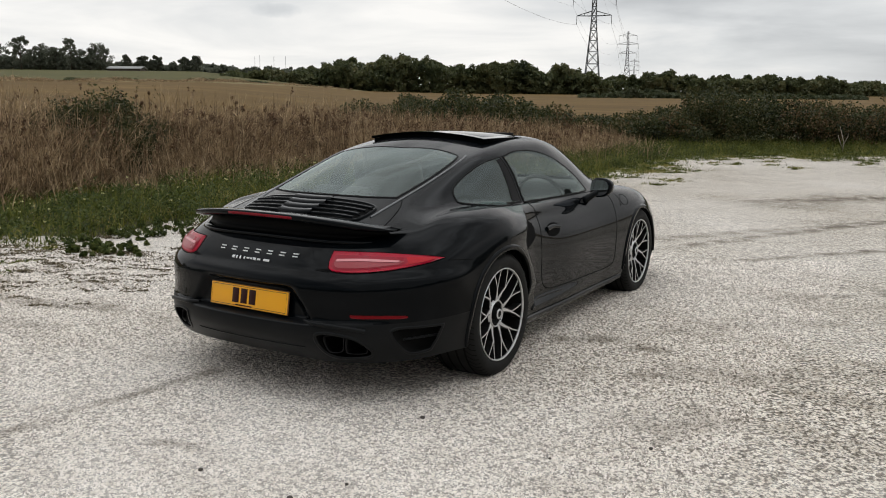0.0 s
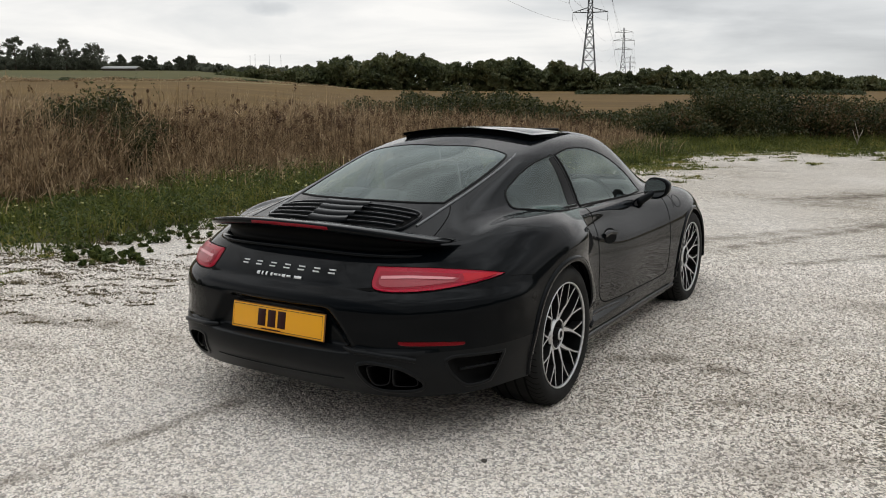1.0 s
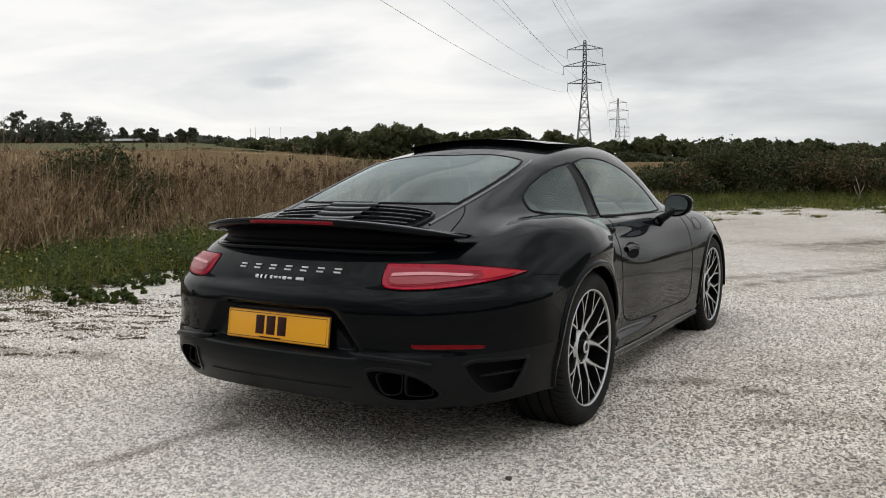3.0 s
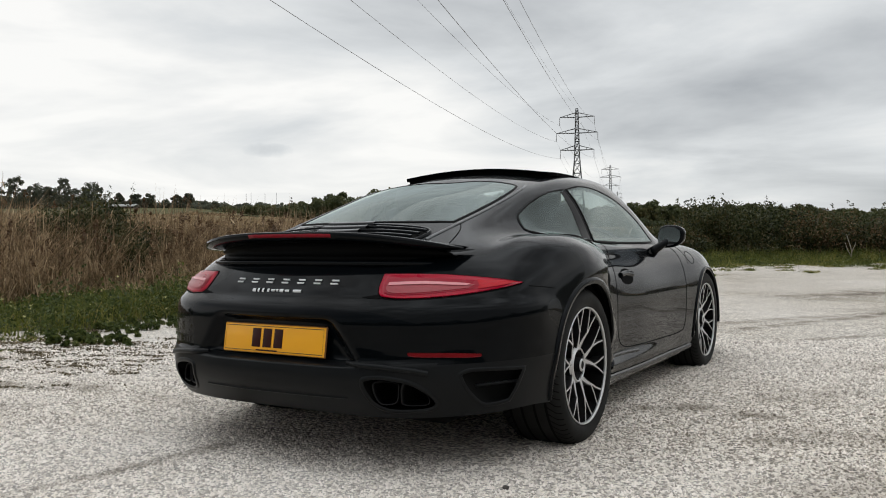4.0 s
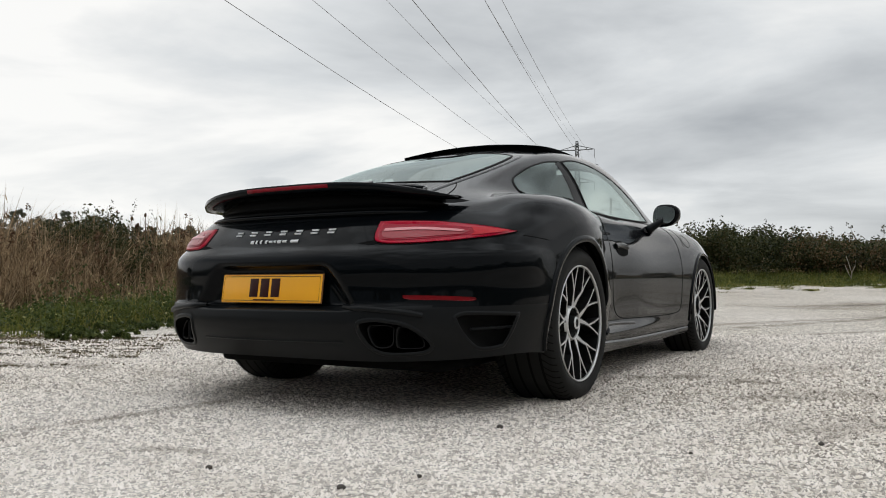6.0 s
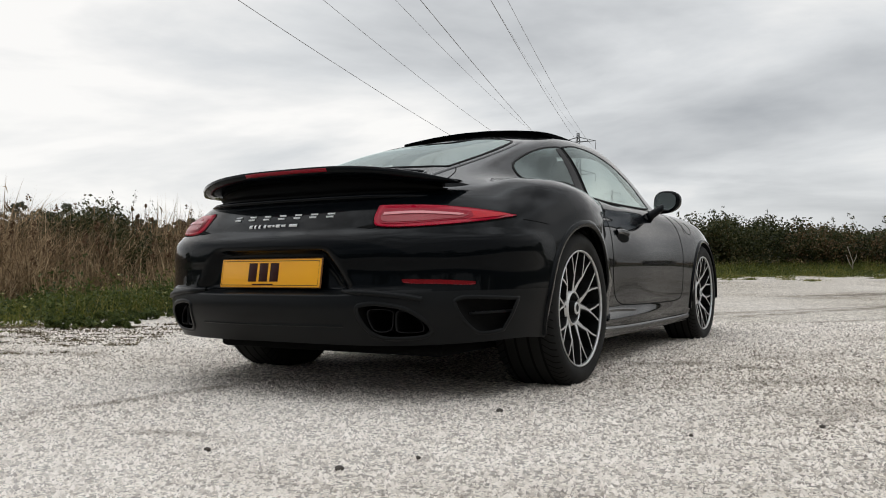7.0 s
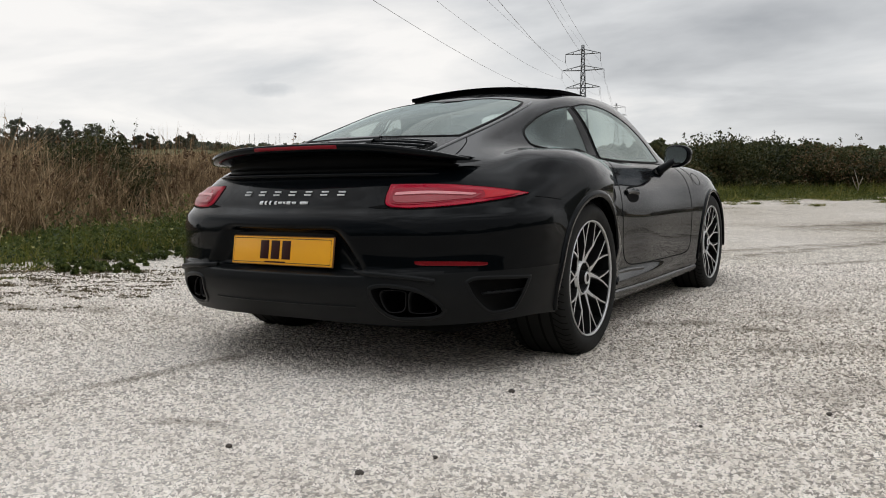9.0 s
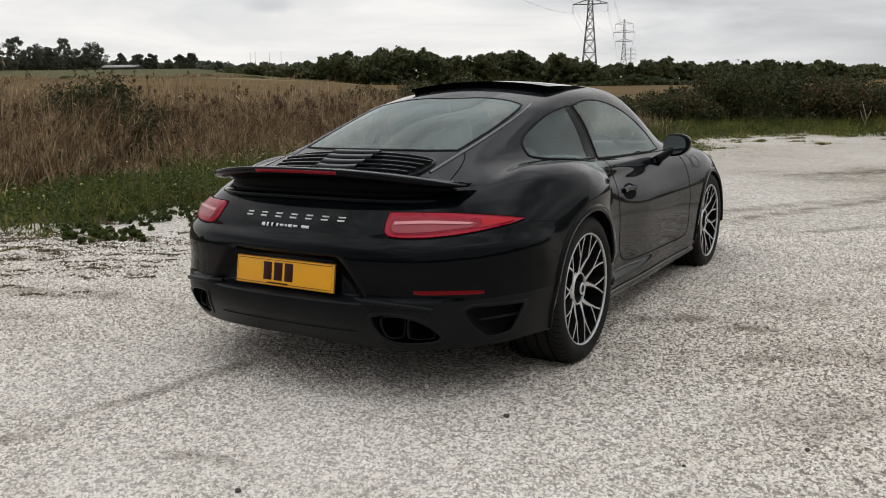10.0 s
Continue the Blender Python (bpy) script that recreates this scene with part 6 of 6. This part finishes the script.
def make_tree(rng, u, v, height, width):
    x, y = land(u, v)
    z = float(land_height(u, v))
    tree = new("tree")
    tree.matrix_basis = pose(x, y, z)
    tagged(tree, "tall broad-leaved tree on the far field edge", "tree", "far field trees")
    part("trunk", tube([(0, 0, -.3), (.1, .05, height * .3), (-.1, .1, height * .6), (.1, 0, height * .92)], [height * .022, height * .017, height * .011, height * .003], 8), BARK, tree)
    cs, sp = [], []
    for k in range(64):
        t = rng.uniform(.12, 1.0)
        r = width * math.sqrt(max(.05, 1 - ((t - .5) / .53) ** 2)) * rng.uniform(.25, 1)
        a = rng.uniform(0, 2 * math.pi)
        tip = (r * math.cos(a), r * math.sin(a), height * t)
        cs.append(tip)
        sp.append(width * rng.uniform(.10, .24))
        if k < 9:
            part("limb", tube([(0, 0, height * max(.15, t - .3)), (tip[0] * .5, tip[1] * .5, height * (t - .12)), tip], [height * .010, height * .006, height * .002], 5), BARK, tree)
    vv, q = leaf_cloud(rng, np.array(cs), 60, np.array(sp) * 1.25, .40, .85)
    part("crown", fast_mesh("crown", vv, q, NONE3, HAZED_CROWN), HAZED_CROWN, tree)
    return tree


def make_trees():
    rng = np.random.default_rng(21)
    for r, slope, w in ((-.553, .079, 6.0), (-.520, .0829, 6.5), (-.497, .0735, 6.0), (-.478, .0705, 5.5), (-.459, .0794, 5.8), (-.4246, .0750, 6.2), (-.436, .069, 5.0), (-.393, .0618, 2.6), (-.372, .0605, 3.6), (-.356, .0610, 3.2), (-.322, .0598, 3.2), (-.309, .0609, 3.4)):
        v = 425 + rng.uniform(-6, 6)
        top = 1.44 + slope * v
        u = r * v
        make_tree(rng, u, v, top - float(land_height(u, v)), w)


def make_shed():
    v = 405
    u = -.392 * v
    x, y = land(u, v)
    z = float(land_height(u, v))
    base = 1.44 + .0462 * v
    shed = new("farm_shed")
    shed.matrix_basis = pose(x, y, z, 0, 0, 30.8)
    tagged(shed, "long low farm shed with a pale roof", "shed")
    h = base - z
    part("wall", box_bm(16.0, 8.0, h + 1, pose(0, 0, h / 2 - .5)), BARK, shed)
    rv = [(-8.6, -4.6, h), (8.6, -4.6, h), (8.6, 0, h + 1.2), (-8.6, 0, h + 1.2), (8.6, 4.6, h), (-8.6, 4.6, h)]
    rv += [(a, b, c - .2) for a, b, c in rv]
    part("roof", (rv, [(0, 1, 2, 3), (3, 2, 4, 5), (6, 9, 8, 7), (9, 11, 10, 8), (0, 6, 7, 1), (5, 4, 10, 11), (0, 3, 9, 6), (3, 5, 11, 9), (1, 7, 8, 2), (2, 8, 10, 4)]), ROOF, shed, "pale sheet-metal roof")


def make_masts():
    for r, slope in ((-.2375, .0615), (-.2315, .063), (-.2145, .0620), (-.2005, .0625)):
        v = 900
        x, y = land(r * v, v)
        z = float(land_height(r * v, v))
        m = new("mast", mesh_of("mast", *tube([(0, 0, 0), (0, 0, 1.44 + slope * v - z)], .17, 5), STEEL))
        m.matrix_basis = pose(x, y, z)
        tagged(m, "thin grey mast on the far skyline", "mast", "far masts")


# ---------------------------------------------------------------- power line
def make_pylon(u, v, top, turn):
    x, y = land(u, v)
    z = float(land_height(u, v)) - .5
    H = top - z
    bars = []

    def hw(h):
        t = h / H
        return H * (.070 * (1 - t / .58) + .021 * t / .58) if t < .58 else H * (.021 - .012 * (t - .58) / .42)
    levels = [0, .14, .26, .36, .45, .53, .60, .65, .72, .795, .86, .93, 1.0]
    for a, b in zip(levels[:-1], levels[1:]):
        ha, hb = a * H, b * H
        wa, wb = hw(ha), hw(hb)
        ca = [(sx * wa, sy * wa, ha) for sx, sy in ((1, 1), (-1, 1), (-1, -1), (1, -1))]
        cb = [(sx * wb, sy * wb, hb) for sx, sy in ((1, 1), (-1, 1), (-1, -1), (1, -1))]
        for i in range(4):
            j = (i + 1) % 4
            bars += [(ca[i], cb[i], H * .0036), (ca[i], cb[j], H * .0022), (ca[j], cb[i], H * .0022), (cb[i], cb[j], H * .0022)]
    pylon = new("pylon")
    pylon.matrix_basis = pose(x, y, z, 0, 0, turn)
    tagged(pylon, "grey steel lattice electricity pylon on the skyline", "pylon", "power line pylons")

    def joined(bb):
        verts, faces = [], []
        for a, b, r in bb:
            tv, tf = tube([a, b], r, 4)
            o = len(verts)
            verts += tv
            faces += [tuple(i + o for i in q) for q in tf]
        return verts, faces
    part("tower", joined(bars), STEEL, pylon)
    ends = []
    for lev, reach in ((.65, .142), (.795, .175), (.93, .146)):
        for sd in (1, -1):
            tip = (sd * H * reach, 0, lev * H)
            w = hw(lev * H)
            bb = []
            for sy in (1, -1):
                bb += [((sd * w, sy * w, lev * H - .004 * H), tip, H * .003), ((sd * w, sy * w, lev * H + .035 * H), tip, H * .0022)]
                bb.append(((sd * (w + H * reach) / 2, sy * w / 2, lev * H - .002 * H), (sd * (w + H * reach) / 2, sy * w / 2, lev * H + .018 * H), H * .0018))
            part("crossarm", joined(bb), STEEL, pylon)
            low = (tip[0], 0, lev * H - .07 * H)
            part("insulator", tube([tip, low], [H * .0022, H * .0026], 6), WIRE, pylon)
            ends.append(low)
    ends.append((0, 0, H))
    return [pylon.matrix_basis @ Vector(a) for a in ends]


def make_line():
    turn = 30.8 - 14
    near = make_pylon(.168 * 320, 320, 1.44 + .162 * 320, turn)
    mid = make_pylon(.2087 * 636, 636, 1.44 + .0935 * 636, turn)
    far = make_pylon(.2171 * 1130, 1130, 1.44 + .0613 * 1130, turn)
    x, y = land(.168 * 320 - 105, 320 - 440)
    shift = Vector((x, y, -8.0)) - Vector((*land(.168 * 320, 320), 0))
    for i, a in enumerate(near):
        for p, q, sag in ((a, a + shift, 9.0 if i < 6 else 7.0), (a, mid[i], 10.0), (mid[i], far[i], 14.0)):
            pts = [p.lerp(q, k / 48) - Vector((0, 0, sag * 4 * (k / 48) * (1 - k / 48))) for k in range(49)]
            ob = new("power_line", mesh_of("power_line", *tube(pts, .030 if i < 6 else .018, 4), WIRE))
            tagged(ob, "thin grey overhead power cable", "cable", "overhead power cables")


# ---------------------------------------------------------------- loose stones on the yard
def make_stones():
    """Crushed stone lying on the yard where it is near: small broken pyramids, each turned and sized by chance."""
    rng = np.random.default_rng(31)
    n = 88000
    v = 1.6 + rng.uniform(0, 1, n) * 5.4
    u = rng.uniform(-.60, .60, n) * v
    x, y = land(u, v)
    keep = ~((np.abs(x) < .75) & (y > -.55) & (y < 3.3))
    x, y, u, v = x[keep], y[keep], u[keep], v[keep]
    n = len(x)
    s = np.minimum(rng.lognormal(math.log(.0060), .34, n), .0105) * np.interp(v, [1.5, 3, 7], [.88, 1.0, 1.35])
    ang = rng.uniform(0, 2 * np.pi, n)[:, None] + np.array([0, .5, 1, 1.5]) * np.pi + rng.normal(0, .28, (n, 4))
    rad = s[:, None] * rng.uniform(.65, 1.25, (n, 4))
    ring = np.stack([x[:, None] + np.cos(ang) * rad, y[:, None] + np.sin(ang) * rad, np.full((n, 4), -.001)], -1)
    tip = np.stack([x + rng.normal(0, .35, n) * s, y + rng.normal(0, .35, n) * s, s * rng.uniform(.6, 1.3, n)], -1)
    verts = np.concatenate([ring, tip[:, None]], 1)
    verts[..., 2] += land_height(u, v)[:, None]
    tri = np.array([(0, 1, 4), (1, 2, 4), (2, 3, 4), (3, 0, 4)])
    faces = ((np.arange(n) * 5)[:, None, None] + tri[None]).reshape(-1, 3)
    stuff("loose_stones", "loose pale stone chips scattered over the yard", "stones", verts.reshape(-1, 3), np.zeros((0, 4), int), faces, STONES)


def make_pebbles():
    rng = np.random.default_rng(44)
    for k, (x, y, r) in enumerate(((.484, -1.749, .011), (.948, -1.741, .012), (.93, -.804, .013), (1.947, -.578, .010), (1.055, -1.538, .008), (1.62, -.9, .007))):
        bm = bmesh.new()
        bmesh.ops.create_icosphere(bm, subdivisions=2, radius=r)
        for v in bm.verts:
            v.co = v.co * rng.uniform(.86, 1.1)
            v.co.z *= .65
        me = bpy.data.meshes.new("pebble")
        bm.to_mesh(me)
        bm.free()
        me.materials.append(PEBBLE)
        ob = new("pebble", me)
        ob.matrix_basis = pose(x, y, .014 + r * .45, 0, 0, 60 * k)
        tagged(ob, "small dark pebble on the pale stone yard", "pebble", "dark pebbles on the yard")


make_weeds()
make_verge()
make_hedges()
make_teasels()
make_dead_stalk()
make_woods()
make_margin()
make_trees()
make_shed()
make_masts()
make_line()
make_stones()
make_pebbles()
